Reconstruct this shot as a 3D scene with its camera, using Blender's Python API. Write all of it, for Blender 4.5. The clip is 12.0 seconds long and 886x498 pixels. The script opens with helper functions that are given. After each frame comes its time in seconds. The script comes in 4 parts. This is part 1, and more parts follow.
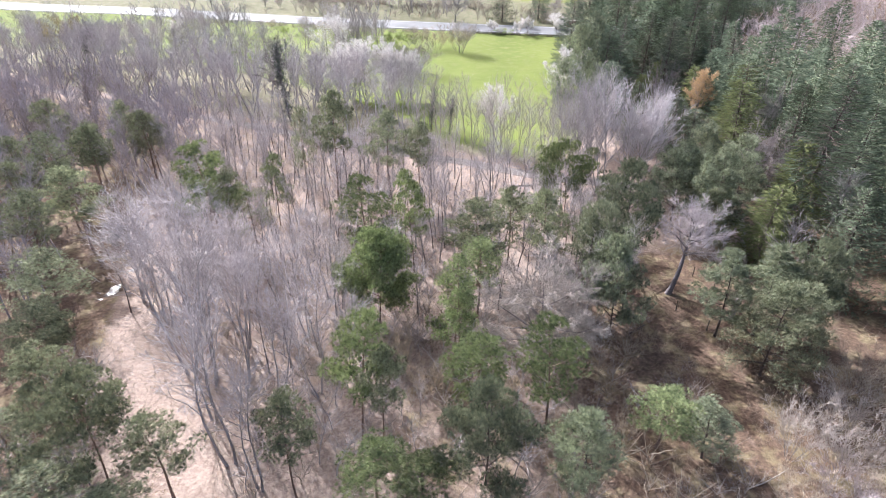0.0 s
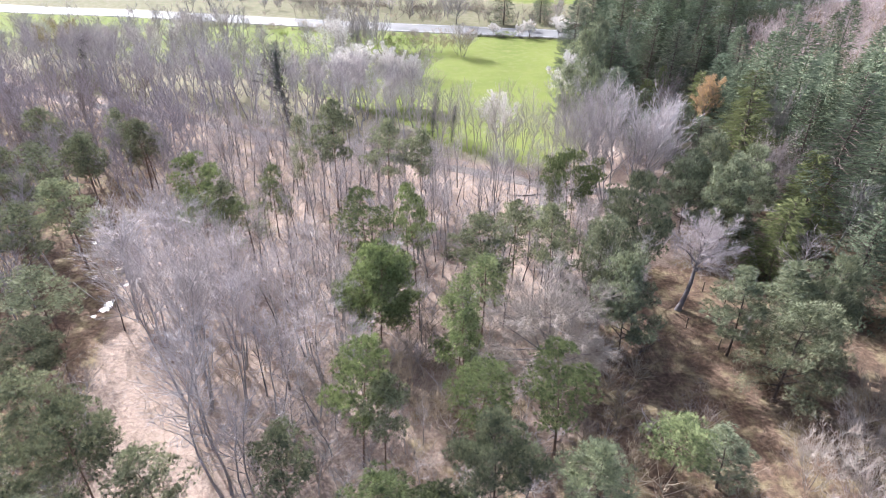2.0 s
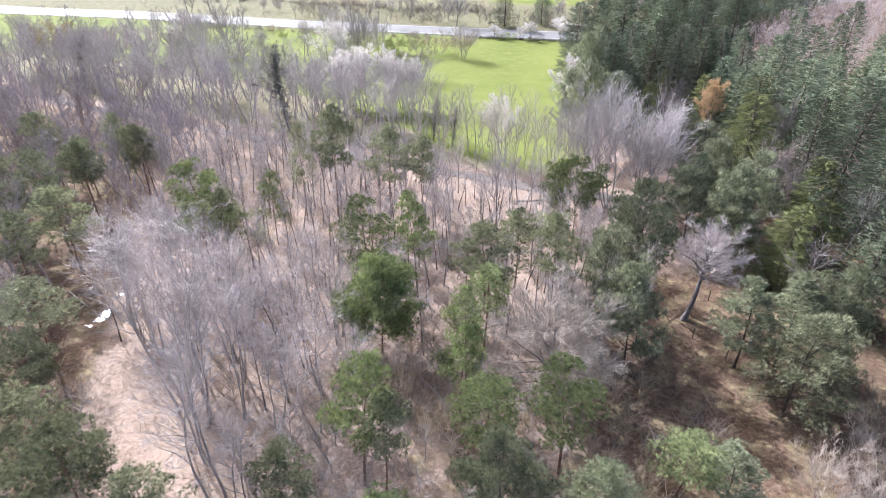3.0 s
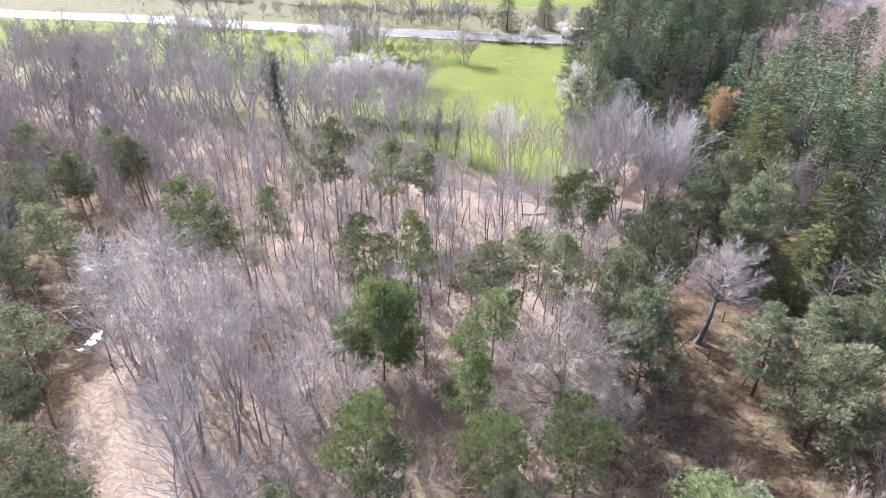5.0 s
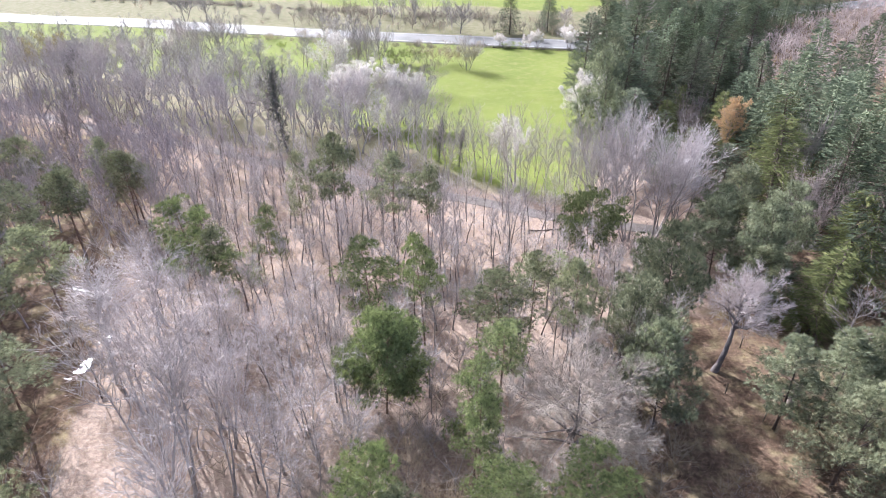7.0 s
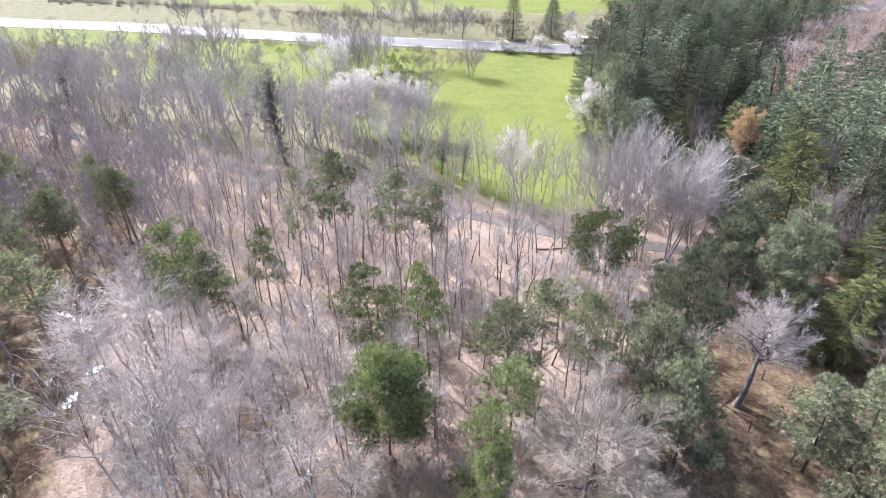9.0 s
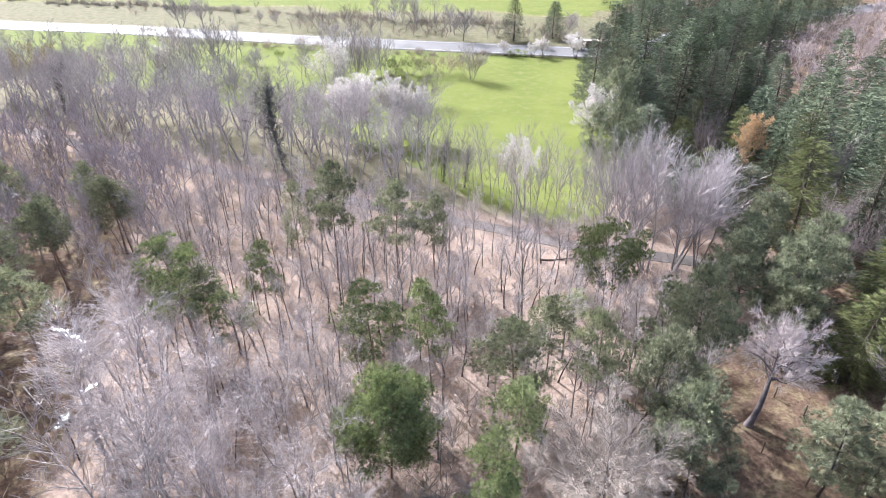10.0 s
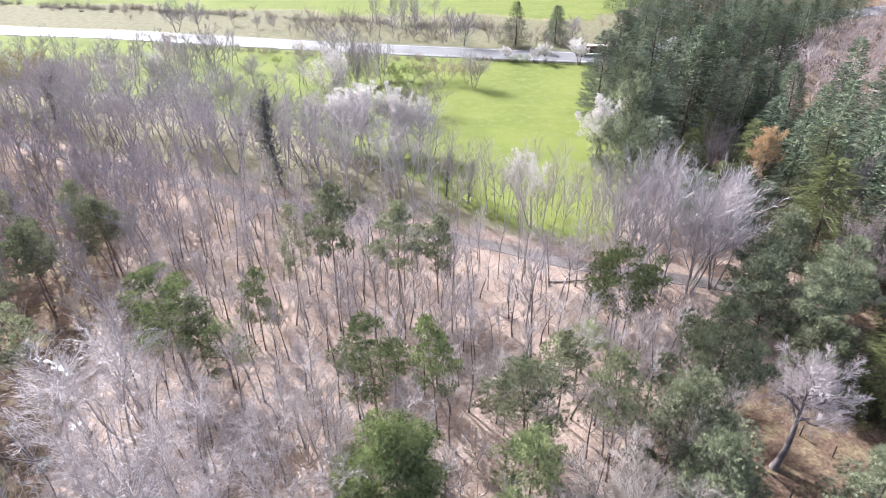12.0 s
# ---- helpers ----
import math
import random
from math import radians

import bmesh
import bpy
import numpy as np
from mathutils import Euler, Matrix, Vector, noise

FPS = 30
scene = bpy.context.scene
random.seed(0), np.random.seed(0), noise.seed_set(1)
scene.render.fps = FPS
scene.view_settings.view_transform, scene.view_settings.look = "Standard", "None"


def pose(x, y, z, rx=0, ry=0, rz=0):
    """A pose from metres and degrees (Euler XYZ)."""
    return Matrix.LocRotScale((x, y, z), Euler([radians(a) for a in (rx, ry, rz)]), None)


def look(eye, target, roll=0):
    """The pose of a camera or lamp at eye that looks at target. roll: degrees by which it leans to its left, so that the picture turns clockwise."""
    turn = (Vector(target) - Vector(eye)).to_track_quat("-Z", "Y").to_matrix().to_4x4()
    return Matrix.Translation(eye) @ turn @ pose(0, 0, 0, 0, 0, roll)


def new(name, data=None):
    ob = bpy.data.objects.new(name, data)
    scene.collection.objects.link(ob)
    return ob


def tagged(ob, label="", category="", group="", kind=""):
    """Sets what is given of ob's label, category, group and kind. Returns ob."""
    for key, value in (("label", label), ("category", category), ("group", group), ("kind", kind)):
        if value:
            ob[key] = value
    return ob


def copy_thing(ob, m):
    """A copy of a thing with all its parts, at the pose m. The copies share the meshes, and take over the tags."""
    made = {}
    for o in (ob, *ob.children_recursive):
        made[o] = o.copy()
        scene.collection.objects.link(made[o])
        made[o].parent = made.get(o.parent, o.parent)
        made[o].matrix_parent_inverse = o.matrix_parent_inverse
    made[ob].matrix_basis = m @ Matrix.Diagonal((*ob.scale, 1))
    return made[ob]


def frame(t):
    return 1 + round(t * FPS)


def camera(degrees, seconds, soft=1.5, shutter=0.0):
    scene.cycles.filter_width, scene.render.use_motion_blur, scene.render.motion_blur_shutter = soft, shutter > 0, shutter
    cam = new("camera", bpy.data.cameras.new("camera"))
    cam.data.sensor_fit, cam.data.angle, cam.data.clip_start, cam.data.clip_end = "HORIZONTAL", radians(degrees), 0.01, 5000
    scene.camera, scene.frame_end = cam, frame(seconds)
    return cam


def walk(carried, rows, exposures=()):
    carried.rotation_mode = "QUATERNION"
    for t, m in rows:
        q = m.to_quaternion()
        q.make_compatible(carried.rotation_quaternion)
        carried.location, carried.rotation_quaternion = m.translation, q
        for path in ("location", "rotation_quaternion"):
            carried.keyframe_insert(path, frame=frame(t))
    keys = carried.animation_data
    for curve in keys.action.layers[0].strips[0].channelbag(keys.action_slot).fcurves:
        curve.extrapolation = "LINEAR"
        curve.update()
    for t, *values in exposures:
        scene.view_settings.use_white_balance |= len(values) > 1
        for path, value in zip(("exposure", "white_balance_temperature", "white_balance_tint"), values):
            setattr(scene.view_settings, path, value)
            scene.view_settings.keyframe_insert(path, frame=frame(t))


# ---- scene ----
cam = camera(72.0, 12.0, soft=0.9)
METRES, EYE, TILT, LEAN, TURN = 24.0, 50.0, -31.5, 0.0, 0.0
ROWS = [
    (0.0, 0.0, 0.0, 0.0, 0.0, 0.0, -0.0),
    (0.5, -0.0041, 0.0193, 0.0211, -0.0, -0.01, -0.0),
    (1.0, -0.0083, 0.0388, 0.0431, -0.0, -0.02, 0.01),
    (1.5, -0.0125, 0.0585, 0.0647, -0.0, -0.02, 0.01),
    (2.0, -0.0172, 0.0785, 0.0874, 0.0, -0.03, 0.02),
    (2.5, -0.022, 0.0996, 0.1117, 0.0, -0.04, 0.02),
    (3.0, -0.027, 0.1222, 0.137, 0.0, -0.05, 0.03),
    (5.0, -0.0464, 0.2229, 0.2474, 0.05, -0.05, 0.06),
    (5.5, -0.0528, 0.2495, 0.2783, 0.05, -0.06, 0.06),
    (6.0, -0.0589, 0.2767, 0.3093, 0.06, -0.05, 0.06),
    (6.5, -0.0654, 0.305, 0.3408, 0.06, -0.06, 0.08),
    (7.0, -0.0719, 0.3355, 0.3723, 0.07, -0.08, 0.1),
    (9.0, -0.0965, 0.4681, 0.5102, 0.11, -0.12, 0.2),
    (9.5, -0.1039, 0.5017, 0.5463, 0.11, -0.13, 0.22),
    (10.0, -0.112, 0.5358, 0.583, 0.09, -0.14, 0.24),
    (10.5, -0.1202, 0.5696, 0.6198, 0.08, -0.15, 0.27),
    (11.0, -0.1279, 0.6036, 0.6562, 0.07, -0.16, 0.29),
    (11.5, -0.1355, 0.6369, 0.6926, 0.06, -0.18, 0.32),
    (12.0, -0.1423, 0.6698, 0.7284, 0.0, -0.2, 0.4),
]
walk(cam, [(t, pose(0, 0, EYE, TILT, LEAN, TURN) @ pose(METRES * x, METRES * 1.295 * y, METRES * z, 90 + pitch, roll, yaw)) for t, x, y, z, yaw, pitch, roll in ROWS])

# ---------------------------------------------------------------- world and sun
SUN_UP, SUN_LEFT = 35.0, 37.0            # degrees above the ground, degrees left of the flight line
world = bpy.data.worlds.new("world")
scene.world = world
world.use_nodes = True
wn = world.node_tree.nodes
sky = wn.new("ShaderNodeTexSky")
sky.sky_type, sky.sun_disc = "NISHITA", False
sky.sun_elevation, sky.sun_rotation = radians(SUN_UP), radians(-SUN_LEFT)
sky.air_density, sky.dust_density = 1.0, 7.0
wn["Background"].inputs[1].default_value = 0.108
world.node_tree.links.new(sky.outputs[0], wn["Background"].inputs[0])
sun = new("sun", bpy.data.lights.new("sun", "SUN"))
sun.data.energy, sun.data.angle, sun.data.color = 5.0, radians(0.55), (1.0, 0.97, 0.93)
to_sun = Vector((-math.sin(radians(SUN_LEFT)) * math.cos(radians(SUN_UP)), math.cos(radians(SUN_LEFT)) * math.cos(radians(SUN_UP)), math.sin(radians(SUN_UP))))
sun.matrix_world = look(to_sun * 300, (0, 0, 0))
scene.view_settings.exposure = 1.31
scene.view_settings.use_white_balance = True
scene.view_settings.white_balance_temperature, scene.view_settings.white_balance_tint = 5620, 15


# ---------------------------------------------------------------- materials
def material(name, dark, light, rough=0.8, grain=3.0, fine=25.0, bump=0.0, thin=0.0, island=0.0, spread=0.25, gloss=0.3):
    """A matte natural surface: two colours mixed by coarse and fine noise, each object and each leaf a little different."""
    m = bpy.data.materials.new(name)
    m.use_nodes = True
    n, link = m.node_tree.nodes, m.node_tree.links.new
    shader = n["Principled BSDF"]
    place = n.new("ShaderNodeTexCoord")
    coarse, small = n.new("ShaderNodeTexNoise"), n.new("ShaderNodeTexNoise")
    for tex, size in ((coarse, grain), (small, fine)):
        tex.inputs["Scale"].default_value = size
        tex.inputs["Detail"].default_value = 4.0
        link(place.outputs["Object"], tex.inputs["Vector"])
    add = n.new("ShaderNodeMath")
    add.operation = "ADD"
    link(coarse.outputs[0], add.inputs[0])
    link(small.outputs[0], add.inputs[1])
    last = add
    if island:
        geo = n.new("ShaderNodeNewGeometry")
        more = n.new("ShaderNodeMath")
        more.operation, more.inputs[1].default_value = "MULTIPLY_ADD", island
        link(geo.outputs["Random Per Island"], more.inputs[0])
        link(add.outputs[0], more.inputs[2])
        last = more
    fit = n.new("ShaderNodeMapRange")
    fit.inputs["From Min"].default_value, fit.inputs["From Max"].default_value = 0.7, 1.3 + island
    link(last.outputs[0], fit.inputs["Value"])
    mix = n.new("ShaderNodeMix")
    mix.data_type = "RGBA"
    mix.inputs["A"].default_value, mix.inputs["B"].default_value = (*dark, 1), (*light, 1)
    link(fit.outputs[0], mix.inputs["Factor"])
    info, vary, hue = n.new("ShaderNodeObjectInfo"), n.new("ShaderNodeMapRange"), n.new("ShaderNodeHueSaturation")
    vary.inputs["To Min"].default_value, vary.inputs["To Max"].default_value = 1 - spread, 1 + spread
    link(info.outputs["Random"], vary.inputs["Value"])
    link(vary.outputs[0], hue.inputs["Value"])
    link(mix.outputs["Result"], hue.inputs["Color"])
    link(hue.outputs[0], shader.inputs["Base Color"])
    shader.inputs["Roughness"].default_value = rough
    shader.inputs["Specular IOR Level"].default_value = gloss
    if bump:
        b = n.new("ShaderNodeBump")
        b.inputs["Strength"].default_value, b.inputs["Distance"].default_value = bump, 0.05
        link(small.outputs[0], b.inputs["Height"])
        link(b.outputs[0], shader.inputs["Normal"])
    if thin:
        glow, both = n.new("ShaderNodeBsdfTranslucent"), n.new("ShaderNodeMixShader")
        link(hue.outputs[0], glow.inputs["Color"])
        both.inputs[0].default_value = thin
        link(shader.outputs[0], both.inputs[1])
        link(glow.outputs[0], both.inputs[2])
        link(both.outputs[0], n["Material Output"].inputs["Surface"])
    return m


BARK_PINE = material("pine bark", (0.09, 0.06, 0.048), (0.33, 0.23, 0.17), bump=0.6, grain=0.6, fine=9)
BARK_GREY = material("grey bark", (0.12, 0.105, 0.10), (0.36, 0.325, 0.31), bump=0.5, grain=0.8, fine=12)
BARK_DARK = material("dark bark", (0.045, 0.035, 0.03), (0.16, 0.12, 0.10), bump=0.6, grain=0.8, fine=10)
BARK_OAK = material("grey-purple oak bark", (0.09, 0.075, 0.072), (0.27, 0.235, 0.225), bump=0.5, grain=0.8, fine=12)
BARK_PALE_GREY = material("pale grey ash bark", (0.20, 0.18, 0.17), (0.46, 0.42, 0.40), bump=0.4, grain=0.8, fine=12)
BARK_PALE = material("pale dead wood", (0.30, 0.26, 0.22), (0.62, 0.56, 0.48), bump=0.4, grain=0.8, fine=12)
TWIG_GREY = material("grey twigs", (0.28, 0.25, 0.24), (0.62, 0.56, 0.535), grain=0.25, fine=2, island=0.5)
TWIG_PALE = material("pale twigs", (0.30, 0.265, 0.245), (0.62, 0.56, 0.52), grain=0.25, fine=2, island=0.5)
TWIG_ASH = material("silver-grey twigs", (0.30, 0.27, 0.265), (0.60, 0.55, 0.54), grain=0.25, fine=2, island=0.5)
TWIG_OAK = material("brown-grey oak twigs", (0.16, 0.13, 0.112), (0.40, 0.335, 0.29), grain=0.25, fine=2, island=0.5)
TWIG_BUSH = material("tan-grey bush twigs", (0.23, 0.19, 0.16), (0.48, 0.42, 0.36), grain=0.25, fine=2, island=0.5)
TWIG_DARK = material("dark purplish twigs", (0.09, 0.078, 0.078), (0.23, 0.20, 0.195), grain=0.25, fine=2, island=0.5)
TWIG_LICHEN = material("pinkish lichened twigs", (0.38, 0.33, 0.32), (0.72, 0.645, 0.62), grain=0.25, fine=2, island=0.5)
TWIG_PINK = material("reddish twigs", (0.24, 0.20, 0.19), (0.46, 0.395, 0.375), grain=0.25, fine=2, island=0.5)
TWIG_MAUVE = material("mauve-grey twigs", (0.19, 0.165, 0.168), (0.43, 0.385, 0.385), grain=0.25, fine=2, island=0.5)
TWIG_MIST = material("soft grey twigs", (0.24, 0.215, 0.213), (0.54, 0.495, 0.485), grain=0.25, fine=2, island=0.5)
TWIG_RED = material("red-brown brush twigs", (0.13, 0.085, 0.07), (0.30, 0.21, 0.175), grain=0.25, fine=2, island=0.5)
TWIG_TAN = material("tan twigs", (0.28, 0.22, 0.16), (0.50, 0.42, 0.31), grain=0.25, fine=2, island=0.5)
NEEDLE = material("pine needles", (0.020, 0.027, 0.017), (0.45, 0.47, 0.275), rough=0.65, grain=0.5, fine=3, thin=0.2, island=0.7, gloss=0.15)
NEEDLE_GREEN = material("fresh pine needles", (0.018, 0.030, 0.013), (0.38, 0.43, 0.19), rough=0.65, grain=0.5, fine=3, thin=0.2, island=0.7, gloss=0.15)
NEEDLE_BLUE = material("grey-green needles", (0.020, 0.028, 0.018), (0.46, 0.49, 0.30), rough=0.65, grain=0.5, fine=3, thin=0.2, island=0.7, gloss=0.15)
NEEDLE_DARK = material("dark fir needles", (0.018, 0.026, 0.017), (0.24, 0.28, 0.18), rough=0.85, grain=0.5, fine=3, thin=0.2, island=0.8, gloss=0.03)
NEEDLE_FIR = material("blue-green fir needles", (0.022, 0.031, 0.022), (0.31, 0.34, 0.235), rough=0.85, grain=0.5, fine=3, thin=0.2, island=0.8, gloss=0.03)
NEEDLE_OLIVE = material("olive cedar needles", (0.03, 0.038, 0.014), (0.235, 0.255, 0.10), rough=0.75, grain=0.5, fine=3, thin=0.2, island=0.8, gloss=0.08)
IVY = material("ivy leaves", (0.04, 0.046, 0.036), (0.16, 0.168, 0.125), rough=0.45, thin=0.1, island=0.5)
BLOSSOM = material("white blossom", (0.58, 0.54, 0.51), (0.80, 0.765, 0.73), rough=0.8, thin=0.3, island=0.4, spread=0.08)
ORANGE_LEAF = material("withered orange leaves", (0.46, 0.30, 0.15), (0.76, 0.55, 0.31), thin=0.4, island=0.5)
SPRING_LEAF = material("young yellow-green leaves", (0.12, 0.18, 0.04), (0.32, 0.38, 0.10), thin=0.3, island=0.5)
OLIVE_LEAF = material("yellowish leaves", (0.20, 0.17, 0.07), (0.42, 0.36, 0.17), thin=0.3, island=0.5)
DRY_GRASS = material("dry grass", (0.26, 0.19, 0.10), (0.52, 0.42, 0.25), grain=0.2, fine=1.5, thin=0.2, island=0.5)
STONE = material("pale field stone", (0.24, 0.21, 0.18), (0.48, 0.43, 0.37), bump=0.5, grain=1.5, fine=14, spread=0.2)
POST = material("weathered post wood", (0.06, 0.05, 0.04), (0.20, 0.16, 0.12), bump=0.4)
PAINT_RED = material("red truck paint", (0.12, 0.045, 0.042), (0.18, 0.075, 0.065), rough=0.4, spread=0.02)
PAINT_WHITE = material("white truck paint", (0.62, 0.60, 0.57), (0.80, 0.78, 0.75), rough=0.35, spread=0.02)
TARP = material("pale grey tarpaulin", (0.55, 0.47, 0.40), (0.72, 0.64, 0.56), rough=0.6, spread=0.02)
RUBBER = material("black rubber", (0.012, 0.012, 0.012), (0.03, 0.03, 0.03), rough=0.8)
GLASS_DARK = material("dark window glass", (0.01, 0.012, 0.014), (0.02, 0.022, 0.025), rough=0.08, gloss=0.6, spread=0.02)
LINE_WHITE = material("worn white road paint", (0.5, 0.5, 0.48), (0.8, 0.8, 0.78), rough=0.6, spread=0.02)


def asphalt(name, dark, light, rough, gloss):
    m = material(name, dark, light, rough=rough, grain=0.12, fine=5, bump=0.15, spread=0.02, gloss=gloss)
    return m


ASPHALT = asphalt("sun-bleached asphalt", (0.10, 0.098, 0.095), (0.20, 0.195, 0.19), 0.55, 0.28)
LANE = asphalt("worn pale lane", (0.13, 0.113, 0.10), (0.24, 0.212, 0.19), 0.95, 0.05)


def water_material():
    m = bpy.data.materials.new("stream water")
    m.use_nodes = True
    n, link = m.node_tree.nodes, m.node_tree.links.new
    s = n["Principled BSDF"]
    s.inputs["Base Color"].default_value, s.inputs["Roughness"].default_value = (0.05, 0.05, 0.045, 1), 0.14
    s.inputs["IOR"].default_value = 1.33
    tex, b = n.new("ShaderNodeTexNoise"), n.new("ShaderNodeBump")
    tex.inputs["Scale"].default_value, tex.inputs["Detail"].default_value = 2.0, 5.0
    b.inputs["Strength"].default_value, b.inputs["Distance"].default_value = 0.25, 0.1
    link(n.new("ShaderNodeTexCoord").outputs["Object"], tex.inputs["Vector"])
    link(tex.outputs[0], b.inputs["Height"])
    link(b.outputs[0], s.inputs["Normal"])
    return m


WATER = water_material()


def ground_material():
    """Leaf litter, brown needle floor with ochre grass (which also paints tree shade), meadow green and dry pasture,
    mixed by the zones stored on the sheet.
    """
    m = bpy.data.materials.new("ground cover")
    m.use_nodes = True
    n, link = m.node_tree.nodes, m.node_tree.links.new
    s = n["Principled BSDF"]
    s.inputs["Roughness"].default_value, s.inputs["Specular IOR Level"].default_value = 0.95, 0.1
    place = n.new("ShaderNodeTexCoord")

    def noise_tex(size, detail=5.0, rough=0.6):
        t = n.new("ShaderNodeTexNoise")
        t.inputs["Scale"].default_value, t.inputs["Detail"].default_value, t.inputs["Roughness"].default_value = size, detail, rough
        link(place.outputs["Object"], t.inputs["Vector"])
        return t.outputs[0]

    def between(fac, a, b, low=0.35, high=0.65):
        r = n.new("ShaderNodeMapRange")
        r.inputs["From Min"].default_value, r.inputs["From Max"].default_value = low, high
        link(fac, r.inputs["Value"])
        x = n.new("ShaderNodeMix")
        x.data_type = "RGBA"
        link(r.outputs[0], x.inputs["Factor"])
        for sock, c in (("A", a), ("B", b)):
            if isinstance(c, tuple):
                x.inputs[sock].default_value = (*c, 1)
            else:
                link(c, x.inputs[sock])
        return x.outputs["Result"]

    big, mid, small, speck = noise_tex(0.07), noise_tex(0.4), noise_tex(2.2), noise_tex(9.0, 3.0, 0.75)
    litter = between(small, (0.245, 0.18, 0.142), (0.42, 0.328, 0.258))
    litter = between(speck, (0.12, 0.08, 0.06), litter, 0.32, 0.52)
    litter = between(big, litter, between(small, (0.285, 0.21, 0.162), (0.41, 0.322, 0.25)), 0.45, 0.7)
    # brown floor, taken darker so that it carries deep tree shade too
    floor_brown_shade = between(small, (0.075, 0.050, 0.034), (0.175, 0.118, 0.080))
    floor_brown_shade = between(mid, floor_brown_shade, between(small, (0.15, 0.115, 0.065), (0.27, 0.215, 0.125)), 0.48, 0.64)
    floor_brown_shade = between(speck, (0.08, 0.055, 0.04), floor_brown_shade, 0.28, 0.45)
    green = between(big, (0.122, 0.147, 0.032), (0.165, 0.187, 0.045))
    green = between(mid, green, (0.20, 0.20, 0.08), 0.48, 0.80)
    green = between(speck, (0.12, 0.17, 0.03), green, 0.25, 0.50)
    pasture = between(mid, (0.12, 0.128, 0.06), (0.205, 0.178, 0.118))
    pasture = between(speck, (0.12, 0.105, 0.05), pasture, 0.25, 0.5)
    zone = n.new("ShaderNodeVertexColor")
    zone.layer_name = "zone"
    split = n.new("ShaderNodeSeparateColor")
    link(zone.outputs[0], split.inputs[0])

    def ragged(sock):
        a = n.new("ShaderNodeMath")
        a.operation = "MULTIPLY_ADD"
        link(mid, a.inputs[0])
        a.inputs[1].default_value = 0.8
        link(sock, a.inputs[2])
        return a.outputs[0]

    col = between(ragged(split.outputs[1]), litter, floor_brown_shade, 0.75, 1.05)
    col = between(ragged(split.outputs[2]), col, pasture, 0.75, 1.05)
    col = between(ragged(split.outputs[0]), col, green, 0.75, 1.05)
    link(col, s.inputs["Base Color"])
    b = n.new("ShaderNodeBump")
    b.inputs["Strength"].default_value, b.inputs["Distance"].default_value = 0.7, 0.15
    link(small, b.inputs["Height"])
    link(b.outputs[0], s.inputs["Normal"])
    return m


# ---------------------------------------------------------------- mesh helpers
class Geo:
    """Points and faces of one mesh under way."""

    def __init__(self):
        self.v, self.f = [], []

    def tube(self, pts, radii, sides=6, cap=False):
        base = len(self.v)
        for i, p in enumerate(pts):
            d = (pts[min(i + 1, len(pts) - 1)] - pts[max(i - 1, 0)]).normalized()
            a = d.orthogonal().normalized() if abs(d.z) < 0.9 else Vector((1, 0, 0)).cross(d).normalized()
            b = d.cross(a)
            for k in range(sides):
                w = 2 * math.pi * k / sides
                self.v.append(p + (a * math.cos(w) + b * math.sin(w)) * radii[i])
        for i in range(len(pts) - 1):
            for k in range(sides):
                q, r = base + i * sides, (k + 1) % sides
                self.f.append((q + k, q + r, q + sides + r, q + sides + k))
        if cap:
            self.f.append(tuple(base + (len(pts) - 1) * sides + k for k in range(sides)))
            self.f.append(tuple(base + k for k in reversed(range(sides))))

    def spike(self, p, d, r):
        """A thin three-sided twig from p along d that ends in a point."""
        n = d.normalized()
        a = n.orthogonal().normalized() * r
        b = n.cross(a)
        i = len(self.v)
        self.v += [p + a, p - a * 0.5 + b * 0.87, p - a * 0.5 - b * 0.87, p + d]
        self.f += [(i, i + 1, i + 3), (i + 1, i + 2, i + 3), (i + 2, i, i + 3)]

    def blade(self, p, d, side, w):
        """A folded needle spray or leaf: two triangles that meet along its rib."""
        i = len(self.v)
        up = d.cross(side).normalized() * w * 0.35
        self.v += [p, p + d * 0.55 + side * w - up, p + d, p + d * 0.55 - side * w - up]
        self.f += [(i, i + 1, i + 2), (i, i + 2, i + 3)]

    def needle(self, p, d, w):
        """A slim pointed needle shoot."""
        i = len(self.v)
        a = d.orthogonal().normalized() * w
        self.v += [p + a, p - a, p + d]
        self.f.append((i, i + 1, i + 2))

    def tuft(self, p, dirs, w):
        """Needle shoots that spring from one point."""
        i = len(self.v)
        self.v.append(p)
        for d in dirs:
            a = d.orthogonal().normalized() * w
            k = len(self.v)
            self.v += [p + d * 0.5 + a, p + d]
            self.f.append((i, k, k + 1))

    def box(self, c, size, m=None):
        i = len(self.v)
        for z in (-1, 1):
            for x, y in ((-1, -1), (1, -1), (1, 1), (-1, 1)):
                p = Vector((x * size[0] / 2, y * size[1] / 2, z * size[2] / 2))
                self.v.append((m @ p if m else p) + Vector(c))
        self.f += [(i + 3, i + 2, i + 1, i), (i + 4, i + 5, i + 6, i + 7)]
        self.f += [(i + k, i + (k + 1) % 4, i + 4 + (k + 1) % 4, i + 4 + k) for k in range(4)]

    def mesh(self, name, mat, smooth=False):
        me = bpy.data.meshes.new(name)
        me.from_pydata([tuple(p) for p in self.v], [], self.f)
        me.materials.append(mat)
        if smooth:
            me.polygons.foreach_set("use_smooth", [True] * len(me.polygons))
        me.update()
        return me


def part(name, geo, mat, parent, label="", smooth=False, kind=""):
    ob = new(name, geo.mesh(name, mat, smooth))
    ob.parent = parent
    return tagged(ob, label, kind=kind)


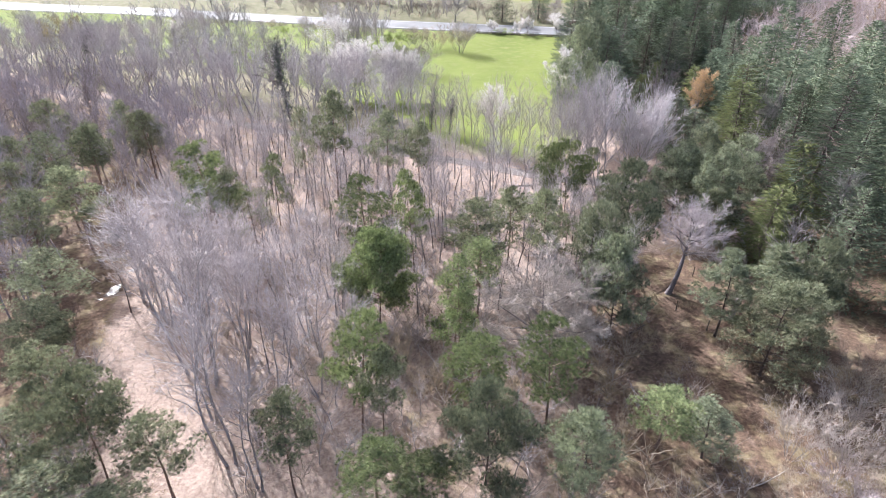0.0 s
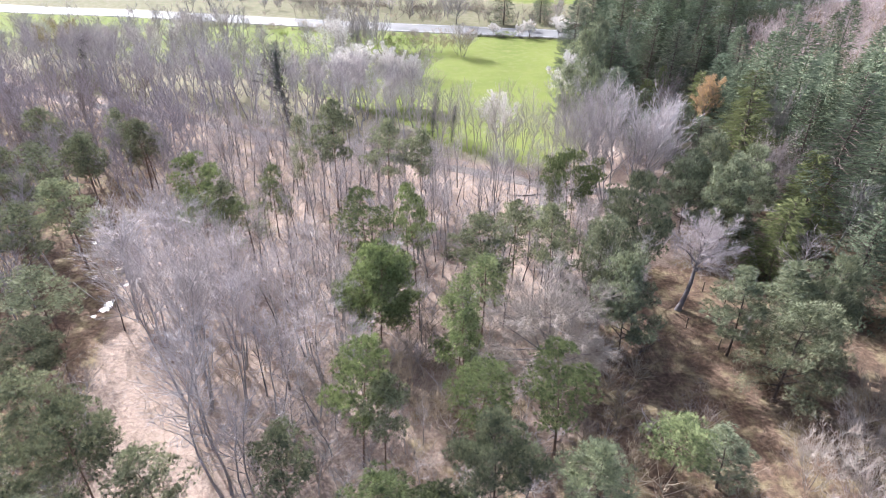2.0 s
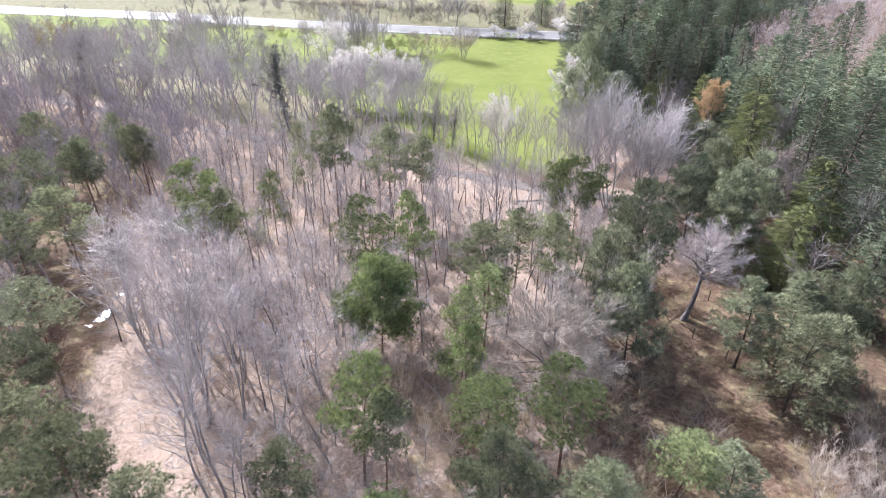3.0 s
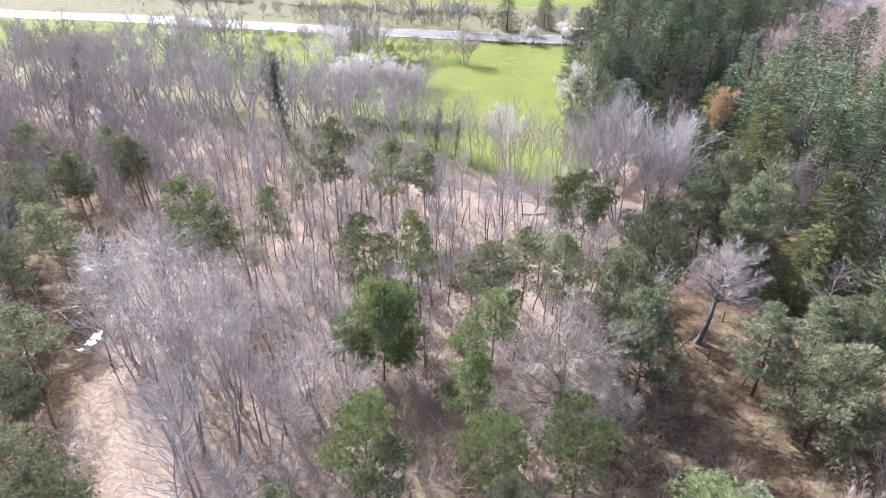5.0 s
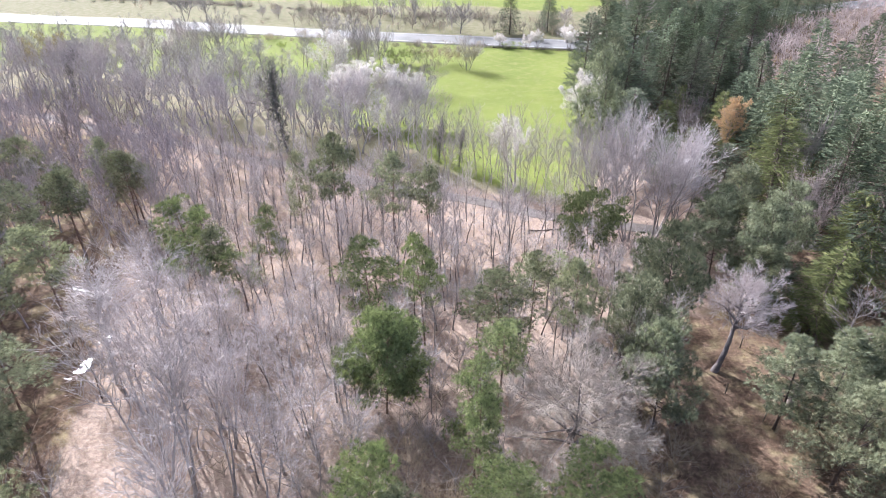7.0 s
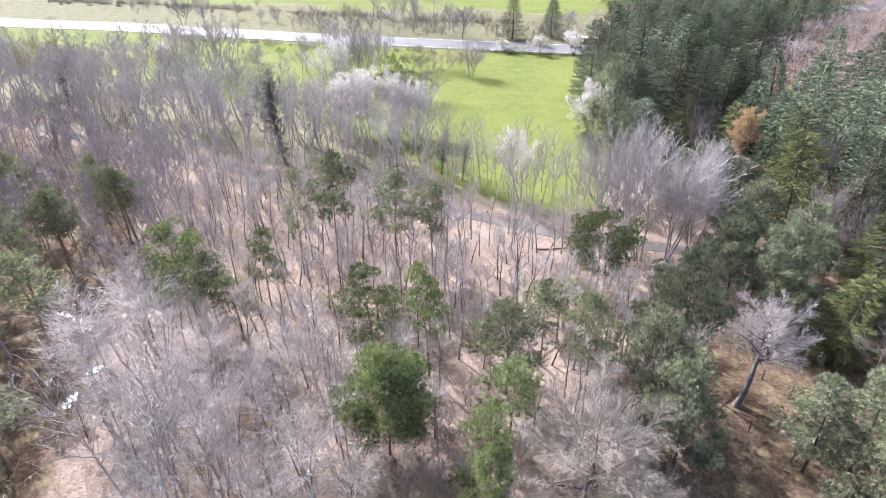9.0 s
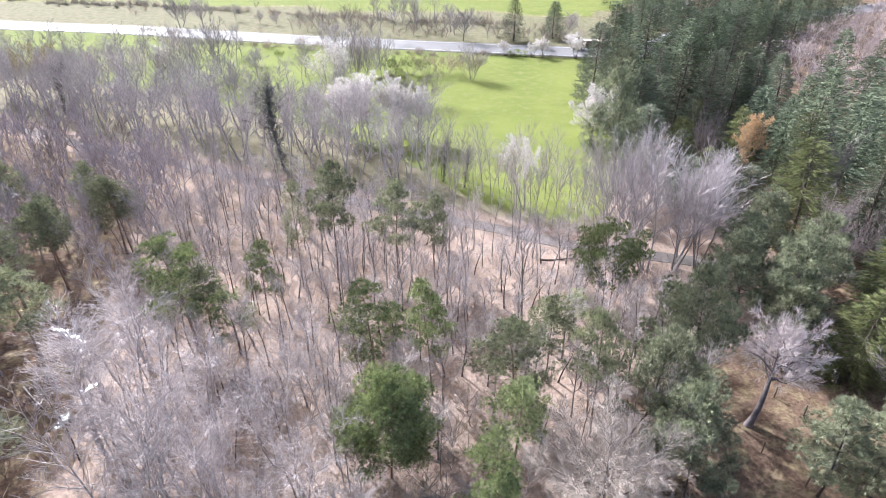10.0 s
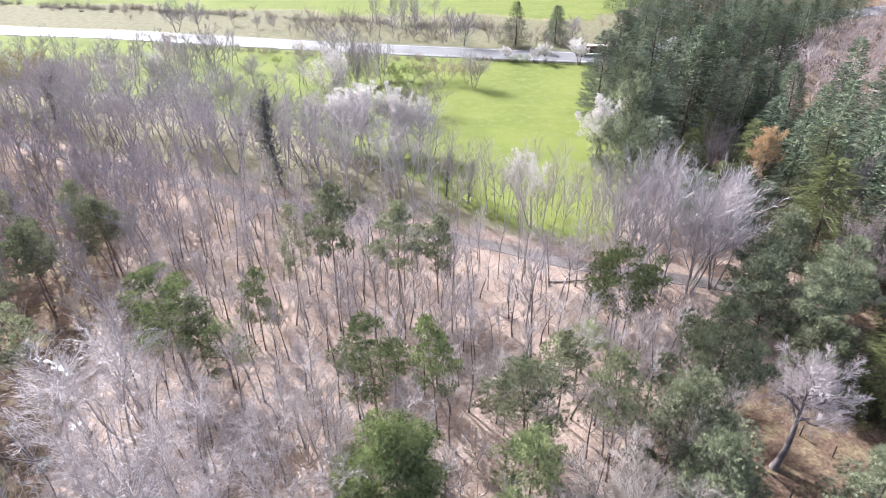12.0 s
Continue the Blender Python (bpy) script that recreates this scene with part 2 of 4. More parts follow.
def rnd_dir(r, up=0.0):
    while True:
        d = Vector((r.uniform(-1, 1), r.uniform(-1, 1), r.uniform(-1, 1)))
        if 0.05 < d.length < 1:
            d.normalize()
            d.z += up
            return d.normalized()


def bend(p, d, length, steps, r, rise=0.0, wander=0.15):
    """A wandering line from p along d, turning upward by rise."""
    pts, d = [p.copy()], d.normalized()
    for i in range(steps):
        d = (d + Vector((r.gauss(0, wander), r.gauss(0, wander), r.gauss(0, wander) + rise))).normalized()
        pts.append(pts[-1] + d * length / steps)
    return pts


def along(pts, u):
    u = max(0.0, min(0.9999, u)) * (len(pts) - 1)
    i = int(u)
    return pts[i].lerp(pts[i + 1], u - i), (pts[i + 1] - pts[i]).normalized()


# ---------------------------------------------------------------- the ground
def wob(x, y, size, seed=0.0):
    return noise.noise(Vector((x / size, y / size, seed)))


STREAM = [(-47.6, 68.6), (-46.8, 70.8), (-47.6, 74.5), (-45.6, 78.4), (-47.4, 82.0), (-52.5, 85.8), (-57.5, 88.5)]
LANE_LINE = [(-170, 196), (-125, 174), (-98, 160.5), (-82, 152.5), (-68, 147.3), (-56.5, 142), (-38, 133.5), (-18, 124.5), (-5.8, 119.3), (5, 115.3), (12.8, 111.5), (20.4, 108.4), (36, 104.2), (46, 101.5), (70, 98), (110, 97)]
ROAD_LINE = [(-420, 352), (-260, 308), (-184, 287), (-134, 278), (-85, 265.5), (-49, 256.5), (-3.7, 247), (39, 238.5), (60, 236), (74, 245), (96, 268), (130, 290), (200, 318), (420, 400)]


GLADE = [(-43, 67), (-40.6, 61.2), (-36.9, 54.8), (-32.7, 49.3), (-26.5, 40), (-21, 33)]
EARTH = [(33.5, 51), (32.5, 45), (31.8, 38), (30, 34)]


def distance_to(line, x, y):
    best = 1e9
    for (ax, ay), (bx, by) in zip(line, line[1:]):
        dx, dy = bx - ax, by - ay
        u = max(0, min(1, ((x - ax) * dx + (y - ay) * dy) / (dx * dx + dy * dy)))
        best = min(best, math.hypot(x - ax - u * dx, y - ay - u * dy))
    return best


def height(x, y):
    if abs(x) > 260 or y > 420 or y < -60:
        return 0.0
    z = 0.45 * wob(x, y, 17) + 0.16 * wob(x, y, 4.5, 3) + 0.06 * wob(x, y, 1.6, 7)
    flat = min(1.0, max(0.0, (min(distance_to(LANE_LINE, x, y) - 3, distance_to(ROAD_LINE, x, y) - 8)) / 5))
    z *= flat
    s = distance_to(STREAM, x, y)
    return z - (0.33 + 1.2 * wob(x, y, 2.8, 5)) * max(0.0, 1 - (s / 3.2) ** 2)


def step_in(x, a, b):
    return max(0.0, min(1.0, (x - a) / (b - a)))


FRONT = [(-400, 276), (-109, 204), (-75, 190), (-48, 174), (-29, 158), (-12, 144), (3, 124), (12, 118.5), (20, 116.5), (27, 119), (40, 150), (60, 215), (400, 420)]


def front(x):
    for (ax, ay), (bx, by) in zip(FRONT, FRONT[1:]):
        if ax <= x <= bx:
            return ay + (by - ay) * (x - ax) / (bx - ax)
    return 400


def road_side(x):
    for (ax, ay), (bx, by) in zip(ROAD_LINE, ROAD_LINE[1:]):
        if ax <= x <= bx:
            return ay + (by - ay) * (x - ax) / (bx - ax)
    return 300


def lane_y(x):
    for (ax, ay), (bx, by) in zip(LANE_LINE, LANE_LINE[1:]):
        if ax <= x <= bx:
            return ay + (by - ay) * (x - ax) / (bx - ax)
    return 105


def zones(x, y):
    rim = road_side(x)
    meadow = step_in(y, front(x) - 2, front(x) + 4) * (1 - step_in(y, rim - 6, rim - 3))
    far_field = step_in(y, rim + 62 + 0.05 * x, rim + 66 + 0.05 * x)
    pasture = step_in(y, rim - 7, rim - 3) * (1 - far_field)
    pasture = max(pasture, 0.62 * step_in(y, lane_y(x) + 2, lane_y(x) + 6) * (1 - step_in(y, rim - 6, rim - 3)) * (1 - step_in(x, 26, 34)))
    if not (-70 < x < -47 and y > 200):
        pasture = max(pasture, 0.8 * meadow * (1 - step_in(x, -60, -18)))
    if x > 55:
        meadow *= 1 - step_in(x, 55, 75)
        pasture *= 1 - step_in(x, 70, 95)
    brown = step_in(x - 0.2 * (y - 60), 14, 20) * (1 - step_in(y, 76, 88))
    # the 0.9 patch: brown brush ground, run on to the lane as painted shade
    brown = max(brown, 0.5 * (1 - step_in(abs(x - 6), 10, 16)) * (1 - step_in(y, 52, 60)), 0.9 * step_in(-x, 40 + 0.27 * (y - 55), 43 + 0.27 * (y - 55)) * (1 - step_in(y, lane_y(x) - 6, lane_y(x) - 2)), step_in(x, 45, 60), 0.42 * step_in(-x, 10, 25) * step_in(y, 95, 105) * (1 - step_in(y, 150, 160)))
    brown *= 0.72 + 0.28 * step_in(distance_to(EARTH, x, y), 1.0, 3.5)
    return max(meadow, far_field), brown, pasture


def axis(dense_from, dense_to, pitch, low, high):
    a = [dense_from + pitch * i for i in range(int((dense_to - dense_from) / pitch) + 1)]
    s, x = pitch, dense_from
    while x > low:
        s *= 1.16
        x -= s
        a.insert(0, max(x, low))
    s, x = pitch, a[-1]
    while x < high:
        s *= 1.10
        x += s
        a.append(min(x, high))
    return a


def build_ground():
    xs, ys = axis(-90, 80, 1.6, -2500, 2500), axis(20, 180, 1.6, -400, 4500)
    verts = [(x, y, height(x, y)) for y in ys for x in xs]
    w = len(xs)
    faces = [(j * w + i, j * w + i + 1, j * w + w + i + 1, j * w + w + i) for j in range(len(ys) - 1) for i in range(w - 1)]
    me = bpy.data.meshes.new("ground")
    me.from_pydata(verts, [], faces)
    me.polygons.foreach_set("use_smooth", [True] * len(faces))
    cols = me.color_attributes.new("zone", "FLOAT_COLOR", "POINT")
    flat = []
    for x, y, _ in verts:
        flat += [*zones(x, y), 1.0]
    cols.data.foreach_set("color", flat)
    me.materials.append(ground_material())
    return tagged(new("ground", me), "leaf-littered woodland floor running out into green meadow", "ground", kind="structure")


build_ground()


def smooth_line(line, step):
    """The line through the given points, rounded, as points a step apart."""
    pts = [Vector((*p, 0)) for p in line]
    out = []
    for i in range(len(pts) - 1):
        a, b, c, d = pts[max(i - 1, 0)], pts[i], pts[i + 1], pts[min(i + 2, len(pts) - 1)]
        n = max(1, int((c - b).length / step))
        for k in range(n):
            t = k / n
            out.append(0.5 * ((2 * b) + (c - a) * t + (2 * a - 5 * b + 4 * c - d) * t * t + (3 * b - a - 3 * c + d) * t ** 3))
    return out + [pts[-1]]


def ribbon(line, offsets, step=3.0, ragged=0.0):
    """A strip along a line: offsets are (sideways, up) pairs across it."""
    g, pts = Geo(), smooth_line(line, step)
    for i, p in enumerate(pts):
        d = (pts[min(i + 1, len(pts) - 1)] - pts[max(i - 1, 0)]).normalized()
        side = Vector((d.y, -d.x, 0))
        for k, (o, up) in enumerate(offsets):
            edge = ragged * wob(p.x, p.y, 2.5, k + 1) if k in (0, len(offsets) - 1) else 0
            q = p + side * (o + edge)
            g.v.append(Vector((q.x, q.y, up)))
    w = len(offsets)
    for i in range(len(pts) - 1):
        for k in range(w - 1):
            a = i * w + k
            g.f.append((a + 1, a, a + w, a + w + 1))
    return g


def setting(name, geo, mat, label, category, smooth=False):
    return tagged(new(name, geo.mesh(name, mat, smooth)), label, category, kind="structure")


road = setting("road", ribbon(ROAD_LINE, [(-7.6, -0.3), (-7.0, 0.22), (0, 0.30), (7.0, 0.22), (7.6, -0.3)], 4), ASPHALT, "two-lane asphalt road bleached by glare beyond the meadow", "road")
for off in (-5.6, 5.6):
    part("edge_line", ribbon(ROAD_LINE, [(off - 0.12, 0.262), (off + 0.12, 0.262)], 4), LINE_WHITE, road, "white painted edge line")
setting("lane", ribbon(LANE_LINE, [(-1.8, -0.2), (-1.45, 0.07), (0, 0.10), (1.45, 0.07), (1.8, -0.2)], 2, 0.25), LANE, "narrow pale lane worn grey running through the wood", "lane")
setting("stream", ribbon(STREAM, [(-0.6, -0.43), (0, -0.43), (0.6, -0.43)], 0.8, 0.9), WATER, "shallow woodland stream glittering in the sun", "water")


# ---------------------------------------------------------------- trees
def turned(d, spin, angle, up=0.0):
    """The direction d opened by an angle (radians), at a spin round it, then bent upward."""
    a = d.orthogonal().normalized()
    b = d.cross(a)
    o = d * math.cos(angle) + (a * math.cos(spin) + b * math.sin(spin)) * math.sin(angle)
    o.z += up
    return o.normalized()


def length_of(pts):
    return sum((b - a).length for a, b in zip(pts, pts[1:]))


def twiggery(crown, ways, r, branches, twigs, branch_r, twig_r, spread, up, twig_len=1.0, solid=True):
    """Branches, side shoots and fine twigs on the given limbs; all the fine lines are handed back."""
    fine = []
    weights = [length_of(w[0]) for w in ways]
    total = sum(weights)
    for (pts, start), weight in zip(ways, weights):
        n = max(2, round(branches * weight / total))
        for k in range(n):
            u = start + (0.99 - start) * (k + r.random()) / n
            p, d = along(pts, u)
            size = weight * (1.06 - 0.72 * u) * r.uniform(0.36, 0.62)
            line = bend(p, turned(d, k * 2.4 + r.uniform(-0.7, 0.7), spread * r.uniform(0.75, 1.25), up), size, 3, r, 0.5 * up, 0.09)
            if solid:
                crown.tube(line, [branch_r, branch_r * 0.7, branch_r * 0.45, branch_r * 0.15], 3)
            else:
                crown.spike(line[0], line[-1] - line[0], branch_r)
            fine.append((line, size))
        fine.append((pts[-3:], 0.5 * weight))
    shoots = []
    count = twigs // 4
    for k in range(count):
        line, size = fine[k % len(fine)]
        u = r.uniform(0.15, 0.98)
        p, d = along(line, u)
        o = turned(d, r.uniform(0, 6.28), spread * r.uniform(0.6, 1.2), 0.8 * up) * max(0.5, size * (1.0 - 0.55 * u) * r.uniform(0.4, 0.75))
        crown.spike(p, o, max(twig_r * 1.2, branch_r * 0.35))
        shoots.append((p, o))
    for k in range(twigs - count):
        p, o = shoots[k % count]
        u = r.uniform(0.25, 1.0)
        q = turned(o.normalized(), r.uniform(0, 6.28), 0.62 * r.uniform(0.3, 1.2), 0.6 * up) * max(0.35, o.length * r.uniform(0.3, 0.6)) * twig_len
        if solid:
            crown.spike(p + o * u, q, twig_r * r.uniform(0.7, 1.2))
        else:
            crown.needle(p + o * u, q, twig_r * r.uniform(0.8, 1.3))
    return [line for line, size in fine] + [[p, p + o] for p, o in shoots]


def bare_tree(name, seed, tall=15.0, wide=6.0, stems=1, fork=0.28, limbs=5, branches=34, twigs=1200, stout=0.011, bark=None, twig=None, twig_r=0.016, climb=0.9, lean=0.0, blossom=None, blossoms=0, leaf=0.14, ivy=0, twig_len=1.0, crook=0.6, branch_r=0.028, fan=1.0, rise=0.07, spread=0.62, up=0.12, fluff=0.75):
    """A leafless broadleaf tree: trunk, main limbs, and a crown of branches and fine twigs (with blossom or leaves if asked)."""
    r = random.Random(seed)
    root = new(name)
    crown, trunks, ways = Geo(), [], []
    for s in range(stems):
        turn = 2 * math.pi * (s + r.random()) / stems
        out = (0.0 if stems == 1 else r.uniform(0.12, 0.38) * min(1.6, wide / tall * 2) * fan)
        d = Vector((math.cos(turn) * out + lean, math.sin(turn) * out, 1))
        foot = Vector((math.cos(turn), math.sin(turn), 0)) * (0 if stems == 1 else 0.35)
        length = tall * (0.84 if s == 0 else r.uniform(0.62, 0.84))
        pts = bend(foot - Vector((0, 0, 0.3)), d, length, 8, r, 0.05, 0.07 * crook)
        rad = tall * stout * (1.0 if stems == 1 else 0.75)
        radii = [rad * (1.35 if i == 0 else 1.0) * (1 - 0.92 * (i / 8) ** 1.1) for i in range(9)]
        g = Geo()
        g.tube(pts, radii, 7)
        part("trunk", g, bark, root, smooth=True)
        trunks.append((pts, radii))
        ways.append((pts, max(0.5, fork)))
        if ivy:
            leaves = Geo()
            for k in range(ivy):
                p, d2 = along(pts, 0.98 * r.random() ** 0.6)
                o = rnd_dir(r, 0.1)
                leaves.needle(p + o * r.uniform(0.1, 1.0) ** 2 * (0.5 + 2.4 * r.random() ** 2), rnd_dir(r, -0.2) * r.uniform(0.3, 0.7), 0.10)
            part("ivy", leaves, IVY, root, "dark ivy wrapped round the trunk")
    for k in range(limbs):
        pts, radii = trunks[k % stems]
        u = fork + (0.9 - fork) * (k + r.random() * 0.8) / limbs
        p, d = along(pts, u)
        turn = k * 2.4 + r.uniform(-0.5, 0.5)
        o = Vector((math.cos(turn), math.sin(turn), 0))
        reach = wide * 0.46 * r.uniform(0.8, 1.12) * (1.0 - 0.5 * max(0, u - 0.4)) * math.sqrt(1 + 0.6 * climb * climb)
        line = bend(p, o + Vector((0, 0, climb * r.uniform(0.75, 1.25))), reach, 5, r, rise, 0.15 * crook)
        r0 = radii[int(u * 8)] * 0.62
        g = Geo()
        g.tube(line, [r0 * (1 - 0.88 * i / 5) for i in range(6)], 5)
        part("limb", g, bark, root, smooth=True)
        ways.append((line, 0.12))
    fine = twiggery(crown, ways, r, branches, twigs, branch_r, twig_r, spread, up, twig_len)
    part("crown", crown, twig, root, kind="stuff")
    if blossom:
        bl = Geo()
        for k in range(blossoms):
            line = r.choice(fine)
            p, d = along(line, r.random() ** 0.6)
            p = p + rnd_dir(r) * r.uniform(0, fluff)
            bl.blade(p, rnd_dir(r) * leaf * r.uniform(0.7, 1.5), rnd_dir(r), leaf * 0.55)
        part("blossom" if blossom == BLOSSOM else "foliage", bl, blossom, root, kind="stuff")
    return root


def pine_tree(name, seed, tall=15.0, wide=6.0, start=0.34, limbs=15, needle=None, bark=None, point=0.5, length=0.36, lean=0.0, clump=0.85):
    """A Scots pine: bare lower trunk with dead stubs, upswept limbs that each carry a few rounded clumps of needle tufts."""
    r = random.Random(seed)
    root = new(name)
    pts = bend(Vector((0, 0, -0.3)), Vector((lean, 0, 1)), tall * 0.95, 9, r, 0.06, 0.035)
    rad = 0.010 * tall
    g = Geo()
    g.tube(pts, [rad * (1.3 if i == 0 else 1) * (1 - 0.93 * (i / 9)) for i in range(10)], 8)
    for k in range(16):
        p, d = along(pts, r.uniform(start * 0.4, start * 1.1))
        o = rnd_dir(r, -0.05)
        o.z *= 0.4
        g.spike(p, o * r.uniform(0.5, 2.0), 0.03)
    lop, crown, seats = r.uniform(0, 6.28), Geo(), [(pts[-1].copy(), clump * 0.8)]
    for k in range(limbs):
        h = (k + r.uniform(0.0, 0.8)) / limbs
        turn = k * 2.39996 + r.uniform(-0.5, 0.5)
        prof = (math.sin(math.pi * min(1, 0.30 + 0.70 * h)) ** 0.6) * (1 - point * h * h) + 0.10
        reach = wide * 0.5 * prof * (1 + 0.22 * math.cos(turn - lop) + r.uniform(-0.28, 0.12))
        foot, d = along(pts, max(0.1, start + (0.97 - start) * h - 0.10 * reach / tall))
        line = bend(foot, Vector((math.cos(turn), math.sin(turn), 0.05 + 0.55 * h + r.uniform(-0.12, 0.15))), reach, 3, r, 0.10, 0.10)
        r0 = max(0.03, rad * (1 - start - (1 - start) * h) * 0.6)
        lg = Geo()
        lg.tube(line, [r0 * 1.2, r0 * 0.85, r0 * 0.55, r0 * 0.25], 5)
        if k % 3 == 0:
            part("limb", lg, bark, root)
        else:
            g.tube(line, [r0 * 1.2, r0 * 0.85, r0 * 0.55, r0 * 0.25], 4)
        for j in range(max(2, round(reach * 1.35))):
            p, d = along(line, 1.0 - 0.72 * (j / max(2, round(reach * 1.35))) ** 1.2)
            side = Vector((-d.y, d.x, 0)).normalized() * r.gauss(0, 0.30) * min(2.2, reach) * (0.4 + 0.6 * (j > 0))
            q = p + side + Vector((0, 0, r.uniform(-0.15, 0.4)))
            g.spike(p, q - p, 0.02)
            seats.append((q, clump * r.uniform(0.65, 1.25)))
    for p, size in seats:
        for t in range(int(36 * size / 0.85)):
            q = rnd_dir(r, 0.22)
            at = p + Vector((q.x, q.y, q.z * 0.55)) * size * (0.35 + 0.65 * r.random() ** 0.5)
            aim = (q * 0.9 + Vector((0, 0, 0.45))).normalized()
            crown.tuft(at, [(aim + rnd_dir(r) * 0.75).normalized() * length * r.uniform(0.6, 1.3) for n in range(15)], 0.026)
    part("trunk", g, bark, root, smooth=True)
    part("crown", crown, needle, root, kind="stuff")
    return root


def bough(g, line, reach, count, size, fat, r):
    """Needle sprays laid along both sides of a conifer branch, in one drooping plate."""
    for b in range(count):
        u = 0.12 + 0.88 * ((b + r.random()) / count) ** 0.75
        q, dd = along(line, u)
        side = Vector((dd.y, -dd.x, 0)).normalized() * (1 if b % 2 else -1)
        out = r.uniform(0, 0.42) * (1.15 - 0.75 * u) * min(3.0, reach)
        q = q + side * out + Vector((0, 0, r.uniform(-0.42, 0.24) - 0.18 * out))
        a = (dd * 0.8 + side * r.uniform(0.2, 1.0) + Vector((0, 0, r.uniform(-0.35, 0.25)))).normalized()
        g.needle(q, a * size * r.uniform(0.6, 1.25), fat * r.uniform(0.7, 1.3))


def fir_tree(name, seed, tall=22.0, wide=9.0, start=0.05, boughs=190, needle=None, bark=None, droop=0.25, blades=56, size=0.5, fat=0.062, taper=0.7):
    """A pointed conifer: uneven drooping boughs all round the trunk, each a plate of needle sprays with dark gaps between."""
    r = random.Random(seed)
    root = new(name)
    pts = bend(Vector((0, 0, -0.3)), Vector((0, 0, 1)), tall, 8, r, 0.05, 0.015)
    rad = 0.012 * tall
    g = Geo()
    g.tube(pts, [rad * (1 - 0.96 * i / 8) for i in range(9)], 7)
    crown, lop = Geo(), r.uniform(0, 6.28)
    for k in range(boughs):
        h = (k + 0.6 * r.random()) / boughs
        p, d = along(pts, start + (0.99 - start) * h)
        turn = k * 2.39996 + r.uniform(-0.45, 0.45)
        reach = (wide * 0.55 * (1 - h) ** taper + 0.5) * r.uniform(0.6, 1.12) * (1 + 0.15 * math.cos(turn - lop))
        o = Vector((math.cos(turn), math.sin(turn), 0.25 + 0.5 * h - droop + r.uniform(-0.12, 0.15)))
        line = bend(p, o, reach, 3, r, 0.04 - 0.3 * droop, 0.06)
        g.tube(line, [0.05, 0.04, 0.025, 0.01], 3)
        bough(crown, line, reach, max(16, int(blades * min(1.2, 0.2 + 0.8 * reach / (wide * 0.5)))), size, fat, r)
    part("trunk", g, bark, root, smooth=True)
    part("crown", crown, needle, root, kind="stuff")
    return root


MASTERS = {}
SPOTS = []


def plant(key, build, size, x, y, tall, wide, turn=0.0, lean=(0, 0), label="", category="tree", group=""):
    """Stands a tree of that kind at a place: the first of each key is built, the rest are copies of it."""
    m = pose(x, y, height(x, y) - 0.05, lean[0], lean[1], turn)
    sx, sz = wide / size[1], tall / size[0]
    if key not in MASTERS:
        root = build()
        root.matrix_basis = m @ Matrix.Diagonal((sx, sx, sz, 1))
        MASTERS[key] = (root, (sx, sz))
    else:
        root, (ax, az) = MASTERS[key]
        root = copy_thing(root, m @ Matrix.Diagonal((sx / ax, sx / ax, sz / az, 1)))
    SPOTS.append((x, y, wide))
    return tagged(root, label, category, group)


PINE_LABEL = {
    "pine": "grey-green Scots pine with reddish trunk among bare trees",
    "green": "fresh green young pine with dense tufted crown",
    "blue": "blue-grey pine with broad spreading needle tufts",
    "round": "round-headed deep green pine with a dense domed crown",
}
PINE_FORMS = {
    "pine": lambda s, t, w, n: pine_tree("pine_tree", 100 + s, t, w, needle=NEEDLE, bark=BARK_PINE, start=0.42 + 0.05 * s, point=0.25, limbs=n),
    "green": lambda s, t, w, n: pine_tree("pine_tree", 200 + s, t, w, needle=NEEDLE_GREEN, bark=BARK_PINE, start=0.36 + 0.05 * s, point=0.3, limbs=n),
    "blue": lambda s, t, w, n: pine_tree("pine_tree", 300 + s, t, w, needle=NEEDLE_BLUE, bark=BARK_DARK, start=0.18 + 0.06 * s, limbs=n + 4, point=0.4, length=0.4),
    "round": lambda s, t, w, n: pine_tree("pine_tree", 350 + s, t, w, needle=NEEDLE_GREEN, bark=BARK_PINE, start=0.30, limbs=n + 28, point=0.12),
}


def pine(kind, x, y, tall, wide, lean=(0, 0), group="pines in the wood"):
    r = random.Random(int(x * 31 + y * 17))
    broad = wide > 7.6
    v = r.randrange(2 if broad else 3)
    size = (13.0, 10.0) if broad else (15.0, 6.0)
    return plant(("pine", kind, v, broad), lambda: PINE_FORMS[kind](v, *size, 24 if broad else 17), size, x, y, tall, wide * (1.0 if broad else 1.1), r.uniform(0, 360), lean, PINE_LABEL[kind], "pine tree", group)


FIR_LABEL = {
    "dark": "tall dark green fir with drooping branches in a dense stand",
    "blue": "tall grey-green conifer with ragged crown at the stand's edge",
    "olive": "yellowish olive-green cedar with feathery drooping sprays",
}
FIR_FORMS = {
    "dark": lambda s: fir_tree("fir_tree", 400 + s, needle=NEEDLE_DARK, bark=BARK_DARK, droop=0.2 + 0.1 * s),
    "blue": lambda s: fir_tree("fir_tree", 500 + s, needle=NEEDLE_FIR, bark=BARK_DARK, droop=0.12, taper=0.5),
    "olive": lambda s: fir_tree("cedar_tree", 600 + s, needle=NEEDLE_OLIVE, bark=BARK_DARK, droop=0.34, boughs=120, blades=70, size=0.62, taper=0.6),
}


def fir(kind, x, y, tall, wide, group="firs of the dark stand"):
    r = random.Random(int(x * 13 + y * 29))
    v = r.randrange(2)
    return plant(("fir", kind, v), lambda: FIR_FORMS[kind](v), (22.0, 9.0), x, y, tall * 0.97, wide * 1.18, r.uniform(0, 360), (0, 0), FIR_LABEL[kind], "conifer", group)


